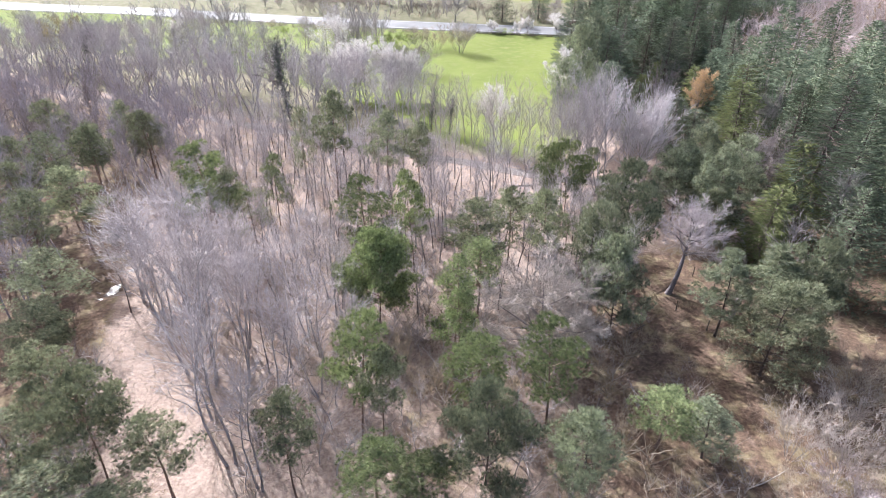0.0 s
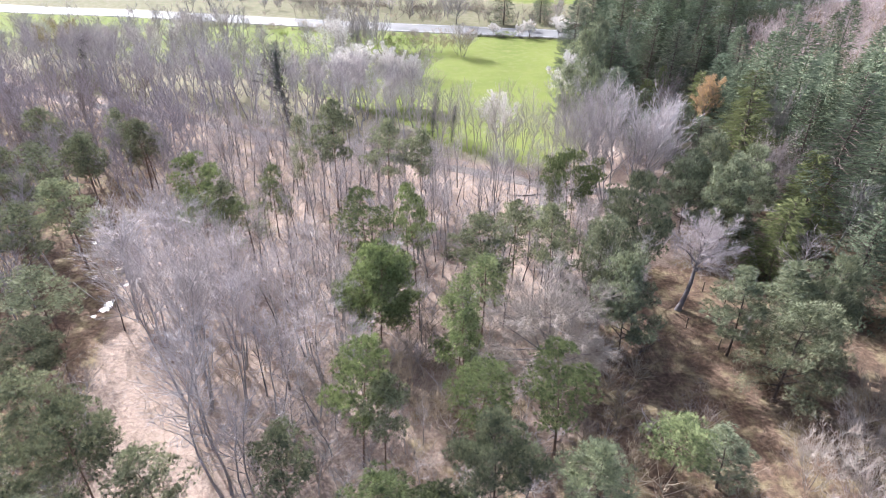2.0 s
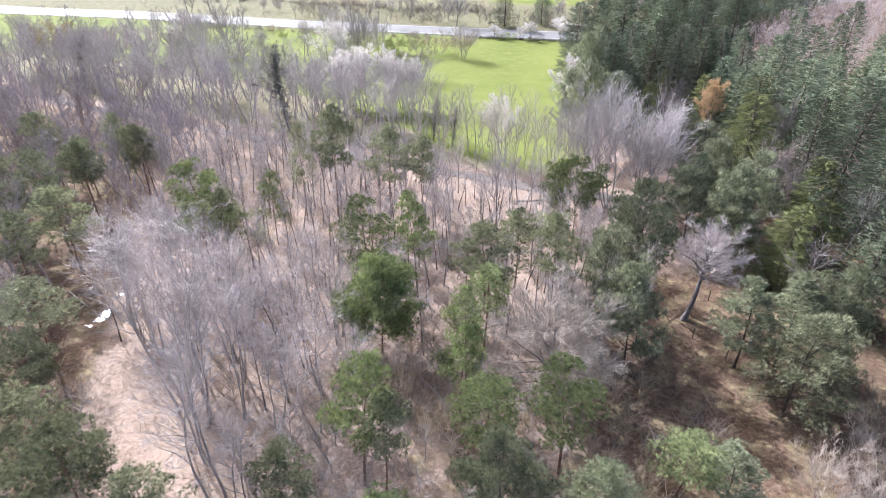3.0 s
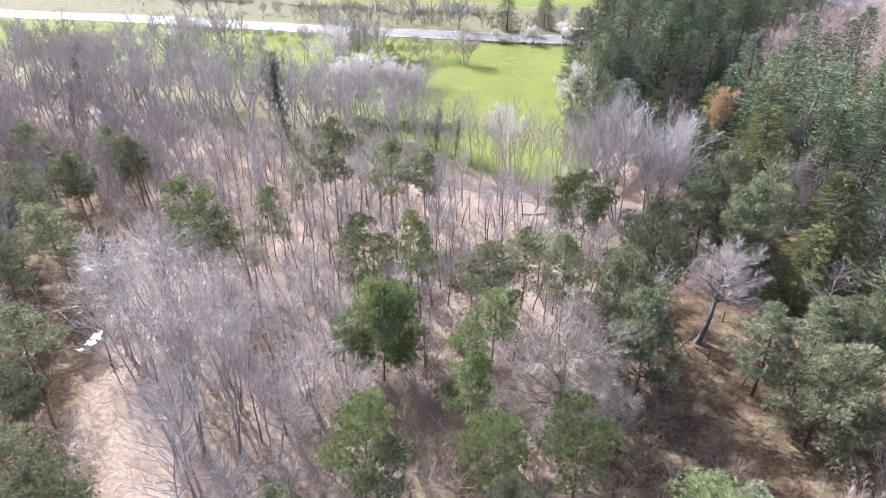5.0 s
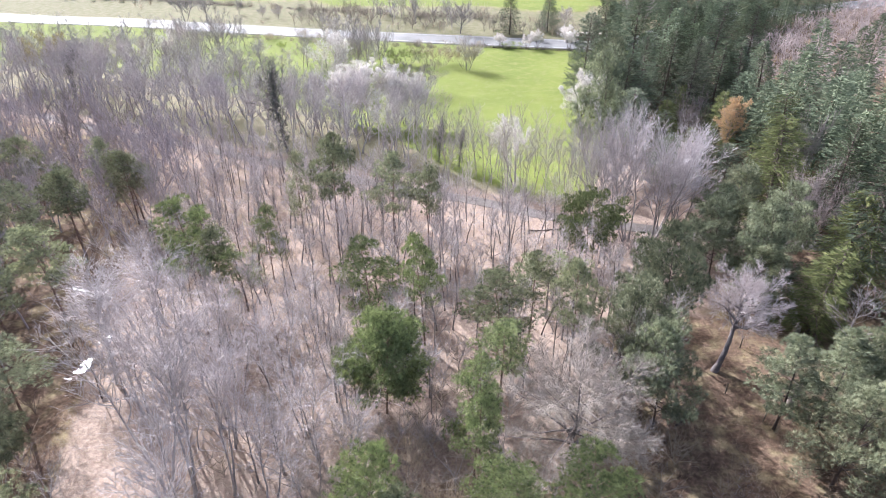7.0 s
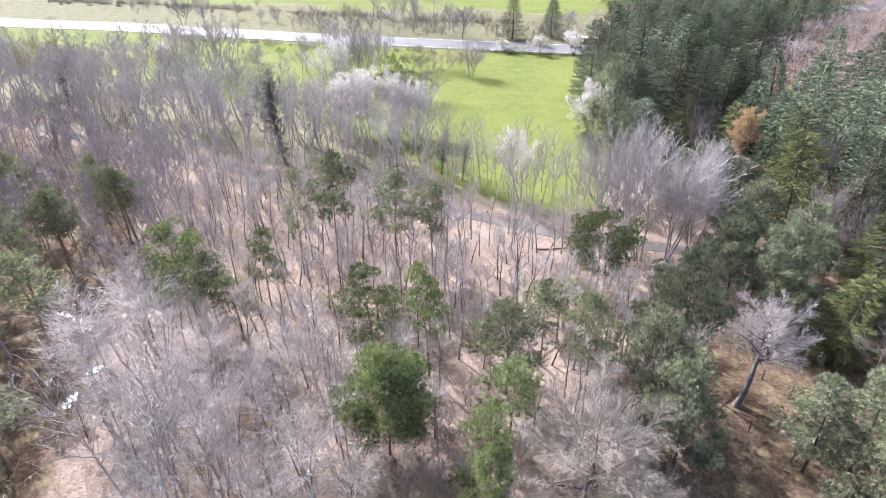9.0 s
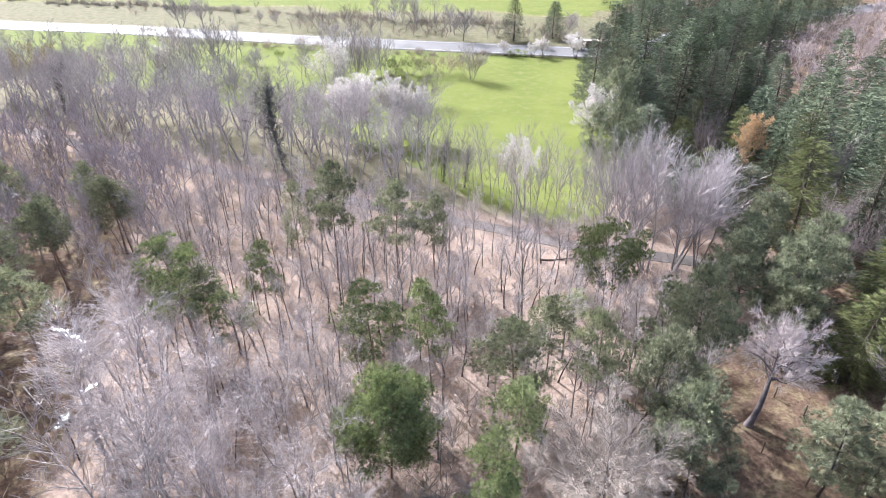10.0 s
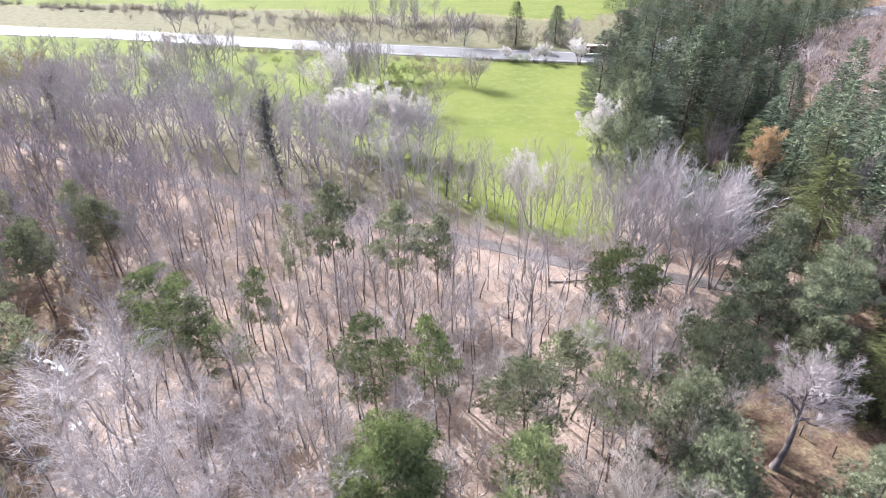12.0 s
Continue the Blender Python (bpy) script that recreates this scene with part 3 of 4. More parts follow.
BARE_FORMS = {
    "wood": (15.0, 6.0, lambda s: bare_tree("bare_tree", 700 + s, bark=BARK_GREY, twig=TWIG_GREY, fork=0.35 - 0.03 * s, limbs=7, twigs=1300, branches=60, stout=0.0085, twig_r=0.011, branch_r=0.022, climb=1.2)),
    "pole": (13.0, 3.0, lambda s: bare_tree("bare_tree", 800 + s, 13.0, 3.0, bark=BARK_DARK, twig=TWIG_GREY, fork=0.5, limbs=4, branches=18, twigs=330, stout=0.0072, climb=1.6, twig_r=0.013)),
    "tall": (20.0, 8.0, lambda s: bare_tree("ash_tree", 1000 + s, 20.0, 8.0, stems=2, bark=BARK_PALE_GREY, twig=TWIG_GREY, fork=0.42, limbs=16, branches=100, twigs=2300, stout=0.0085, climb=1.2, twig_r=0.0115, fan=0.8, branch_r=0.028, spread=0.72, up=0.1, crook=1.2)),
    "pale": (20.0, 16.0, lambda s: bare_tree("ash_tree", 1100 + s, 20.0, 16.0, stems=4, bark=BARK_PALE_GREY, twig=TWIG_ASH, fork=0.2, limbs=24, branches=210, twigs=4200, stout=0.0095, climb=1.05, twig_r=0.019, fan=1.0, branch_r=0.046, spread=0.62, up=0.12, crook=0.9)),
    "oak": (13.0, 13.0, lambda s: bare_tree("oak_tree", 1200 + s, 13.0, 13.0, bark=BARK_OAK, rise=(0.03, -0.04)[s % 2], twig=(TWIG_BUSH, TWIG_LICHEN)[s % 2], crook=(0.9, 1.7)[s % 2], fork=(0.14, 0.5)[s % 2], limbs=(26, 16)[s % 2], branches=(330, 200)[s % 2], twigs=(26000, 13000)[s % 2], stout=(0.016, 0.036)[s % 2], climb=(0.5, 0.6)[s % 2], twig_r=(0.0115, 0.013)[s % 2], branch_r=(0.013, 0.022)[s % 2], spread=0.75, up=0.06)),
    "field": (12.0, 10.0, lambda s: bare_tree("field_tree", 1350 + s, 12.0, 10.0, stems=1 + s, bark=BARK_GREY, twig=TWIG_GREY, fork=0.22, limbs=16, branches=150, twigs=2600, stout=0.014, twig_r=0.028, climb=1.1, branch_r=0.055)),
    "bush": (5.0, 7.0, lambda s: bare_tree("bare_bush", 1300 + s, 5.0, 7.0, stems=10, bark=BARK_GREY, twig=(TWIG_BUSH, TWIG_TAN, TWIG_PINK)[s % 3], fork=0.15, limbs=16, branches=120, twigs=3300, stout=0.006, climb=0.9, twig_r=0.010, branch_r=0.014, fan=1.5)),
    "cherry": (10.0, 7.0, lambda s: bare_tree("cherry_tree", 1400 + s, 10.0, 7.0, stems=1 + s, bark=BARK_DARK, twig=TWIG_PALE, limbs=12, branches=80, twigs=900, climb=1.2, blossom=BLOSSOM, blossoms=8000, leaf=0.15, fluff=0.4)),
    "haze": (14.0, 9.0, lambda s: bare_tree("cherry_tree", 1450 + s, 14.0, 9.0, stems=2 + s, bark=BARK_GREY, twig=TWIG_PALE, limbs=14, branches=120, twigs=2200, climb=1.4, twig_r=0.016, blossom=BLOSSOM, blossoms=6500, leaf=0.14, fluff=0.35)),
    "ivy": (18.0, 6.0, lambda s: bare_tree("ivy_clad_tree", 1500 + s, 18.0, 6.0, bark=BARK_OAK, twig=TWIG_DARK, fork=0.3, limbs=12, branches=80, twigs=1900, stout=0.009, branch_r=0.025, ivy=1050, climb=1.5, twig_r=0.018)),
    "orange": (14.0, 7.0, lambda s: bare_tree("beech_tree", 1600 + s, 14.0, 7.0, bark=BARK_GREY, twig=TWIG_PINK, limbs=14, branches=120, twigs=1100, climb=1.2, blossom=ORANGE_LEAF, blossoms=6500, leaf=0.15, fluff=0.4)),
    "spring": (8.0, 8.0, lambda s: bare_tree("leafing_bush", 1700 + s, 8.0, 8.0, stems=5, bark=BARK_GREY, twig=TWIG_TAN, limbs=12, branches=80, twigs=900, climb=0.9, fan=1.5, blossom=(SPRING_LEAF, OLIVE_LEAF)[s % 2], blossoms=3600, leaf=0.16, fluff=0.4)),
}
BARE_LABEL = {
    "wood": "leafless grey broadleaf tree with fine twiggy crown",
    "pole": "thin leafless sapling with a straight dark trunk",
    "tall": "tall multi-stemmed leafless ash with grey twig haze",
    "pale": "spreading leafless tree with pale silvery branches",
    "oak": "broad leafless oak with a rounded twiggy crown",
    "field": "leafless grey tree standing alone in the meadow",
    "bush": "round leafless bush with pale radiating stems",
    "cherry": "wild cherry tree covered in white blossom",
    "haze": "tall wild cherry with pale pinkish opening blossom",
    "ivy": "leafless tree with its trunk wrapped in dark ivy",
    "orange": "beech keeping withered orange leaves among dark conifers",
    "spring": "bush coming into yellowish spring leaf beside the meadow",
}
VARIANTS = {"wood": 5, "pole": 5, "tall": 3, "pale": 2, "oak": 2, "field": 2, "bush": 3, "cherry": 2, "haze": 2, "ivy": 1, "orange": 1, "spring": 2}


def bare(kind, x, y, tall, wide, lean=(0, 0), group="", form=None, turn=None):
    r = random.Random(int(x * 37 + y * 11))
    v = r.randrange(VARIANTS[kind]) if form is None else form
    size_t, size_w, build = BARE_FORMS[kind]
    spin = r.uniform(0, 360) if turn is None else turn
    category = "bush" if kind in ("bush", "spring") else "tree"
    return plant(("bare", kind, v), lambda: build(v), (size_t, size_w), x, y, tall, wide, spin, lean, BARE_LABEL[kind], category, group or "leafless trees of the wood")


# pines nearest the flight
for kind, x, y, tall, wide in [
    ("pine", -47.5, 60.5, 13, 7.4), ("pine", -44.7, 53.1, 10, 8.2), ("pine", -40.2, 45.1, 12, 5.9), ("pine", -32.1, 38.3, 14, 9.1),
    ("pine", -25.3, 36.7, 12, 5.2), ("pine", -13.6, 36.3, 13, 4.6), ("green", -8.3, 43.8, 17.6, 5.5), ("pine", -6.1, 43.1, 14, 3.9),
    ("green", -5.9, 35.4, 10, 6.2), ("green", -1.9, 34.5, 8, 5.7), ("blue", 4.1, 38.3, 14, 9.1), ("green", 3.0, 46.0, 13, 5.7),
    ("green", 1.9, 55.6, 16, 4.5), ("green", 1.2, 52.9, 13.5, 4.2), ("green", 10.8, 44.9, 15.5, 5.7), ("blue", 13.3, 37.7, 12, 5.8),
    ("green", 21.7, 42.5, 9, 5.6), ("blue", 25.9, 41.2, 7, 4.5),
]:
    pine(kind, x, y, tall, wide)
for kind, x, y, tall, wide in [("blue", 37.1, 53.2, 13.8, 11.4), ("pine", -34.8, 34.6, 6, 7.0), ("pine", -41.5, 40.0, 9, 6.5), ("pine", -28.5, 33.5, 6, 5.5), ("blue", 39.5, 60.5, 13, 6.6), ("blue", 34.6, 60.5, 13, 5.9), ("blue", 44.6, 59.7, 15, 7.7)]:
    pine(kind, x, y, tall, wide)
# pines in the middle of the wood
for kind, x, y, tall, wide in [
    ("pine", -18.9, 98.7, 21, 5.8), ("pine", -23.9, 97.1, 19, 4.0), ("pine", -9.7, 99.2, 17, 6.0), ("pine", -4.1, 98.9, 15, 4.5),
    ("green", -11.0, 76.0, 16, 6.6), ("green", -4.2, 75.0, 17.5, 4.5), ("round", -8.2, 62.8, 14.2, 9.2), ("pine", -12.0, 65.2, 9, 3.4),
    ("green", -35.0, 83.0, 18.5, 7.6), ("green", -27.1, 89.0, 13.5, 4.1), ("green", -29.0, 81.7, 11.5, 6.0), ("pine", -32.9, 83.9, 13, 4.5),
    ("blue", 21.2, 60.4, 15, 8.4), ("blue", 26.0, 75.4, 18.5, 10.5), ("blue", 18.6, 67.6, 16, 9.4), ("green", 19.6, 90.5, 14.5, 10.5),
    ("pine", 5.0, 71.8, 14.8, 7.5), ("green", 13.8, 84.1, 9, 5.2), ("pine", 9.6, 76.8, 14, 4.8),
]:
    pine(kind, x, y, tall, wide)
for kind, x, y, tall, wide in [("pine", 13.4, 68.1, 17, 5.2), ("green", 4.5, 64.3, 13.5, 5.8), ("pine", -61.1, 112.5, 14, 4.8), ("pine", -53.1, 105.5, 15, 5.7), ("pine", -59.2, 96.6, 15, 5.9)]:
    pine(kind, x, y, tall, wide)
# pines on the sunward side
for x, y, tall, wide in [(-63.5, 92.5, 16, 7.2), (-54.8, 81.4, 15, 7.3), (-57.3, 74.2, 14, 6.8), (-62.0, 100.7, 14, 5.3), (-54.8, 106.6, 14, 7.0), (-70.6, 93.9, 15, 5.5), (-74.0, 112.0, 15, 6.0), (-66.5, 85.5, 14, 6.0)]:
    pine("pine", x, y, tall, wide, group="pines beside the stream")

for x, y, tall, wide in [(43.3, 86.1, 15.5, 9.7), (38.6, 90.5, 13.5, 9.0), (49.5, 92.5, 15, 9.0), (40.5, 81.5, 11.5, 7.8), (42.0, 98.0, 12, 8.0), (48.0, 103.0, 13, 8.5)]:
    pine("blue", x, y, tall, wide, group="broad pines beside the stand")
pine("blue", 29.5, 126.0, 26, 12.0, group="broad pines beside the stand")
pine("blue", 38.5, 156.0, 22, 10.0, group="broad pines beside the stand")

# conifers of the dark stand
for kind, x, y, tall, wide in [
    ("olive", 47.0, 77.0, 14, 7.4), 
    ("olive", 54.8, 108.7, 20, 11.0), ("dark", 57.5, 87.0, 27, 13.0), ("dark", 70.0, 104.6, 24, 12.0), ("dark", 53.5, 68.8, 17, 9.1),
    ("dark", 63.6, 105.2, 20, 8.8), ("dark", 66.0, 90.0, 22, 10.5), ("olive", 55.2, 86.2, 17, 8.4), ("olive", 62.0, 122.5, 19, 13.0),
    ("blue", 43.8, 191.0, 25, 10.8), ("dark", 50.4, 185.0, 26, 11.1), ("dark", 56.6, 181.1, 26, 10.8),
    ("dark", 62.3, 176.1, 25, 10.5), ("dark", 69.1, 177.2, 26, 11.9),
]:
    fir(kind, x, y, tall, wide)
for kind, x, y, tall, wide in [
    ("dark", 76.6, 173.6, 26, 11.6), ("dark", 44.9, 157.1, 22, 8.9), ("dark", 52.5, 161.8, 22, 9.8), ("blue", 55.7, 154.5, 22, 9.3),
    ("dark", 62.4, 156.0, 21, 9.4), ("dark", 67.6, 155.8, 21, 9.4), ("olive", 51.6, 147.0, 13, 5.0), ("olive", 47.0, 141.7, 11, 6.8),
    ("dark", 52.3, 137.4, 12, 5.4), ("dark", 70.1, 145.1, 16, 10.1), ("dark", 79.0, 144.5, 15, 11.2), ("dark", 75.0, 160.0, 20, 10.0),
]:
    fir(kind, x, y, tall, wide)
for x, y, tall, wide in [(23.5, 254.7, 16, 9.0), (38.4, 258.4, 14, 8.4)]:
    fir("dark", x, y, tall, wide, "firs beyond the road")

# single broadleaf trees
bare("oak", 11.6, 57.0, 13.4, 19.0, form=0)
bare("oak", 31.6, 69.7, 14.5, 11.0, form=1, lean=(0, 20), turn=8)
for x, y, tip, tall, wide in ((28.6, 100.9, -3, 24.5, 17), (33.4, 101.5, 3, 22.5, 16), (23.6, 103.5, -5, 23, 13), (28.0, 107.5, 0, 22, 14), (35.2, 105.0, 2, 19, 13), (37.2, 102.2, 7, 20, 13)):
    bare("pale", x, y, tall, wide, lean=(0, tip), form=int(y) % 2, turn=0, group="silvery trees beside the lane")
for x, y, tall, wide in [
    (-21.0, 40.5, 22, 9), (-17.4, 37.6, 18, 7), (-18.4, 51.0, 17, 7.5), (-13.8, 50.0, 13, 6.5), (-22.5, 52.3, 22, 8), (-26.1, 51.6, 24, 9.5), (-29.5, 53.5, 24, 10), (-26.0, 61.0, 19, 9),
    (-32.7, 65.5, 20, 10), (-35.5, 62.8, 20, 10), (-30.0, 60.0, 20, 10), (-38.0, 73.0, 18, 12), (-41.5, 68.0, 18, 11), (-27.5, 67.0, 17, 9), (-24.0, 58.0, 18, 8), (-24.5, 46.0, 21, 8.5), (-43.5, 75.0, 16, 11), (-39.5, 79.0, 16, 11),
    (-14.5, 56.0, 16, 7.5), (-10.5, 53.0, 13, 6.5), (-17.0, 60.0, 16, 7.5), (-12.5, 61.0, 13, 6.5), (-20.5, 64.5, 16, 7.5), (-15.5, 68.5, 14, 7.0), (-21.5, 71.0, 15, 7.5),
]:
    bare("tall", x, y, tall, wide, group="tall leafless ashes")
for x, y, tall, wide in [(-27.5, 159.5, 13, 11), (-20.5, 160.5, 14.5, 12), (-14.0, 160.5, 14.5, 11), (-8.5, 156.5, 12.5, 9), (29.5, 149.3, 15.5, 12), (18.3, 235.5, 4.7, 5.7), (27.6, 232.6, 5.2, 4.7), (31.1, 231.7, 6.4, 6.5), (42.1, 230.0, 8.4, 8.3)]:
    bare("cherry", x, y, tall, wide, group="blossoming wild cherries")
for x, y, tall, wide in [(-102.9, 178.4, 14.4, 8.3), (-36.0, 139.5, 22, 10), (-2.7, 133.5, 11, 3.6), (1.5, 131.0, 10, 3.4)]:
    bare("ivy", x, y, tall, wide, lean=(0, -12 if tall > 20 else 0), turn=0, group="ivy-clad trees")
for x, y, tall, wide in [(12.3, 121.5, 14.5, 9.0), (-24.0, 157.0, 14, 11), (-11.0, 157.5, 14, 10), (-34.0, 190.4, 16.6, 12.5), (-88.0, 206.0, 12, 8)]:
    bare("haze", x, y, tall, wide, group="blossoming wild cherries")
bare("orange", 57.0, 133.0, 15.5, 8.5)
for x, y, tall, wide in [(34.9, 41.4, 6.8, 7.6), (38.6, 39.0, 6.8, 8.6), (40.5, 44.0, 6.0, 7.6), (36.5, 35.5, 5.0, 8.0), (32.4, 35.0, 4.5, 7.0), (41.5, 35.0, 6.0, 8.5), (12.4, 36.0, 5, 5.5), (18.9, 43.5, 4, 3.4), (-5.3, 54.2, 7, 6.0), (-1.5, 48.5, 6, 5.0), (-12.5, 50.0, 6, 5.5), (44.0, 47.0, 5.5, 8.0), (47.0, 51.0, 5, 7.0)]:
    bare("bush", x, y, tall, wide, group="leafless bushes under the pines")
for x, on, tall, wide in [(-92, 9, 19, 12), (-84, 22, 20, 13), (-75, 8, 18, 12), (-68, 26, 21, 14), (-60, 13, 19, 12), (-52, 24, 20, 13), (-47, 8, 19, 12), (-33, 18, 19, 12), (-26, 9, 18, 11), (-19, 20, 18, 11), (-12, 11, 17, 10), (-7, 20, 16, 9)]:
    bare("tall", x, lane_y(x) + on, tall, wide, group="tall trees along the lane")
for x, y, tall, wide in [(7.8, 86.8, 18.5, 8.0), (-1.2, 85.2, 15.0, 5.5), (13.8, 99.9, 11, 6.3), (61.3, 84.8, 14, 8.4), (49.0, 72.5, 13, 7.0)]:
    bare("wood", x, y, tall, wide)
for x, y, tall, wide in [
    (-72.0, 213.5, 17.5, 11.5), (-76.0, 204.1, 16.0, 7.0), (-82.5, 211.0, 14, 8), (-91.6, 225.6, 13.2, 7.2), (-103.2, 196.8, 12, 9.5), (-97.0, 199.3, 12, 9), (-91.6, 201.8, 12, 9), (-86.0, 204.0, 10, 8),
    (-108.4, 187.3, 13.5, 9.5), (-112.0, 198.0, 12, 9), (-27.8, 196.7, 15.8, 7.5), (-24.6, 200.5, 15.0, 6.5), (-21.1, 207.3, 15.0, 8.5), (-38.4, 237.4, 11.2, 14.2), (-63.4, 222.9, 6.4, 4.3),
    (5.9, 204.4, 11.0, 9.5), (4.8, 255.5, 11.5, 13), (45.5, 262.8, 8.9, 9.5), (-109.5, 281.5, 13, 14), (-100.4, 281.0, 12, 11), (-91.0, 294.2, 7.4, 4.7), (-79.3, 288.4, 5.5, 5.3), (-72.0, 286.0, 5.3, 4.6), (-19.3, 297.5, 14, 6), (-23.5, 299.0, 14, 5), (-15.0, 299.0, 13, 6),
]:
    bare("field", x, y, tall, wide, group="field trees")
for x, y, tall, wide in [(5.2, 207.0, 8.5, 11.5), (-53.6, 246.0, 4, 6), (-2.0, 211.0, 6.8, 12.2), (-8.5, 214.5, 5.8, 9.5), (-46.0, 243.0, 3.5, 6), (-104.5, 262.0, 4, 7), (-118.0, 268.0, 3.5, 7), (-66.0, 246.0, 3.2, 6)]:
    bare("bush", x, y, tall, wide, form=1, group="field bushes")
for x, y, tall, wide, f in [(-117.0, 192.0, 15, 15.0, 1), (-13.2, 211.2, 5.8, 12.8, 0), (-19.0, 214.0, 4.5, 8.0, 0), (23.0, 233.0, 2.5, 8.0, 0), (-57.7, 229.4, 4.2, 3.3, 0)]:
    bare("spring", x, y, tall, wide, form=f, group="leafing bushes by the meadow")
for x, y, tall, wide in [(50.5, 138.0, 13, 8.0), (66.0, 121.0, 14, 8.0), (57.0, 99.0, 10, 9.0), (62.0, 97.0, 11, 9.0), (44.5, 108.0, 7, 7.5), (24.0, 92.5, 5.5, 7.0), (28.5, 93.5, 5.5, 7.0), (21.5, 86.5, 5.0, 6.0), (33.5, 92.0, 5.0, 7.0), (-8.0, 181.0, 8.8, 15.5), (-14.5, 184.0, 6.5, 9.0), (60.9, 109.0, 10, 8.6), (56.9, 103.1, 12, 8.0)]:
    bare("bush", x, y, tall, wide, form=2, group="reddish thickets")


# ---------------------------------------------------------------- scattered woods
def scatter(seed, x0, x1, y0, y1, pitch, inside, room):
    """Uneven places on a loose grid, kept clear of lane, road, stream and of trees that stand already."""
    r = random.Random(seed)
    y, out = y0, []
    while y < y1:
        x = x0
        while x < x1:
            px, py = x + r.uniform(-0.48, 0.48) * pitch, y + r.uniform(-0.48, 0.48) * pitch
            ok = inside(px, py) and distance_to(LANE_LINE, px, py) > 3.2 and distance_to(ROAD_LINE, px, py) > 9.5 and distance_to(STREAM, px, py) > 2.5
            if ok and all((px - a) ** 2 + (py - b) ** 2 > room * room for a, b, _ in SPOTS):
                out.append((px, py, r))
                SPOTS.append((px, py, 0))
            x += pitch
        y += pitch
    return out


# thin trees between the pines and the lane
for x, y, r in scatter(1, -46, 27, 66, 132, 3.4, lambda x, y: y < lane_y(x) - 3 and not (-2 < x < 5 and y < 76), 1.6):
    if r.random() < 0.42:
        bare("wood", x, y, r.uniform(8, 14), r.uniform(4.0, 6.5))
    else:
        bare("pole", x, y, r.uniform(8, 14), r.uniform(2.2, 3.6), lean=(r.gauss(0, 3), r.gauss(0, 3)))
# grey wood on the sunward side of the middle
for x, y, r in scatter(2, -42, -10, 40, 84, 5.4, lambda x, y: x > -43 + 0.15 * (y - 40) and not (x < -30 and y < 62) and distance_to(GLADE, x, y) > 5, 2.4):
    bare("wood", x, y, r.uniform(11, 16), r.uniform(4.5, 7))


def grove_tree(seed, tall, wide, fork, limbs, branches, twigs, twig_r, stems=1, thick=1.0, climb=1.5):
    """One far-off leafless tree, in one piece."""
    r, g, ways = random.Random(seed), Geo(), []
    for s in range(stems):
        turn = r.uniform(0, 6.28)
        tip = 0.05 if stems == 1 else 0.22
        pts = bend(Vector((0, 0, -0.3)), Vector((math.cos(turn) * tip, math.sin(turn) * tip, 1)), tall * 0.86, 5, r, 0.04, 0.06)
        g.tube(pts, [tall * 0.0085 * thick * (1 - 0.17 * i) for i in range(6)], 4)
        ways.append((pts, max(0.45, fork)))
    for k in range(limbs):
        pts, f = ways[k % stems]
        u = fork + (0.92 - fork) * (k + r.random()) / limbs
        p, d = along(pts, u)
        line = bend(p, Vector((math.cos(k * 2.4), math.sin(k * 2.4), climb * r.uniform(0.75, 1.25))), wide * r.uniform(0.6, 0.95) * (1.15 - 0.5 * u), 3, r, 0.06, 0.10)
        g.tube(line, [0.06 * thick, 0.045 * thick, 0.03 * thick, 0.012], 3)
        ways.append((line, 0.12))
    twiggery(g, ways, r, branches, twigs, 0.026, twig_r, 0.55, 0.16, 1.0, False)
    return g


def grove(name, forms, size, places, mat, label, category):
    """Many far trees that nobody could count, joined into one mesh."""
    arrays = [(np.array([tuple(p) for p in g.v]), g.f) for g in forms]
    verts, faces, base = [], [], 0
    for x, y, tall, wide, turn, k in places:
        v, f = arrays[k % len(arrays)]
        c, s = math.cos(turn), math.sin(turn)
        sx, sz = wide / size[1], tall / size[0]
        q = np.empty_like(v)
        q[:, 0], q[:, 1], q[:, 2] = (v[:, 0] * c - v[:, 1] * s) * sx + x, (v[:, 0] * s + v[:, 1] * c) * sx + y, v[:, 2] * sz + height(x, y)
        verts.append(q)
        faces += [tuple(i + base for i in t) for t in f]
        base += len(v)
    me = bpy.data.meshes.new(name)
    me.from_pydata(np.concatenate(verts).tolist(), [], faces)
    me.materials.append(mat)
    return tagged(new(name, me), label, category, kind="stuff")


def far_fir(seed, tall=20.0, wide=10.0):
    """One conifer deep in the stand, in one piece."""
    r, g = random.Random(seed), Geo()
    g.tube([Vector((0, 0, -0.3)), Vector((0, 0, tall))], [0.22, 0.03], 5)
    for k in range(140):
        h = (k + r.random()) / 140
        turn = k * 2.4 + r.uniform(-0.4, 0.4)
        reach = (wide * 0.55 * (1 - h) ** 0.62 + 0.4) * r.uniform(0.6, 1.12)
        p = Vector((0, 0, tall * (0.06 + 0.93 * h)))
        line = bend(p, Vector((math.cos(turn), math.sin(turn), 0.45 * h + r.uniform(-0.1, 0.12))), reach, 2, r, -0.08, 0.05)
        bough(g, line, reach, 14 + int(14 * (1 - h)), 0.68, 0.10, r)
    return g


FAR_FIR = [far_fir(2500 + i) for i in range(4)]
GREY = [grove_tree(2000 + i, 15, 6, 0.3, 8, 40, 720, 0.024) for i in range(7)]
LIGHT = [grove_tree(2100 + i, 13, 4, 0.3, 7, 34, 460, 0.012, 1, 0.7) for i in range(5)]
SAPLING = [grove_tree(2200 + i, 9, 4.5, 0.2, 4, 16, 240, 0.028, 2, 0.6, 1.3) for i in range(5)]


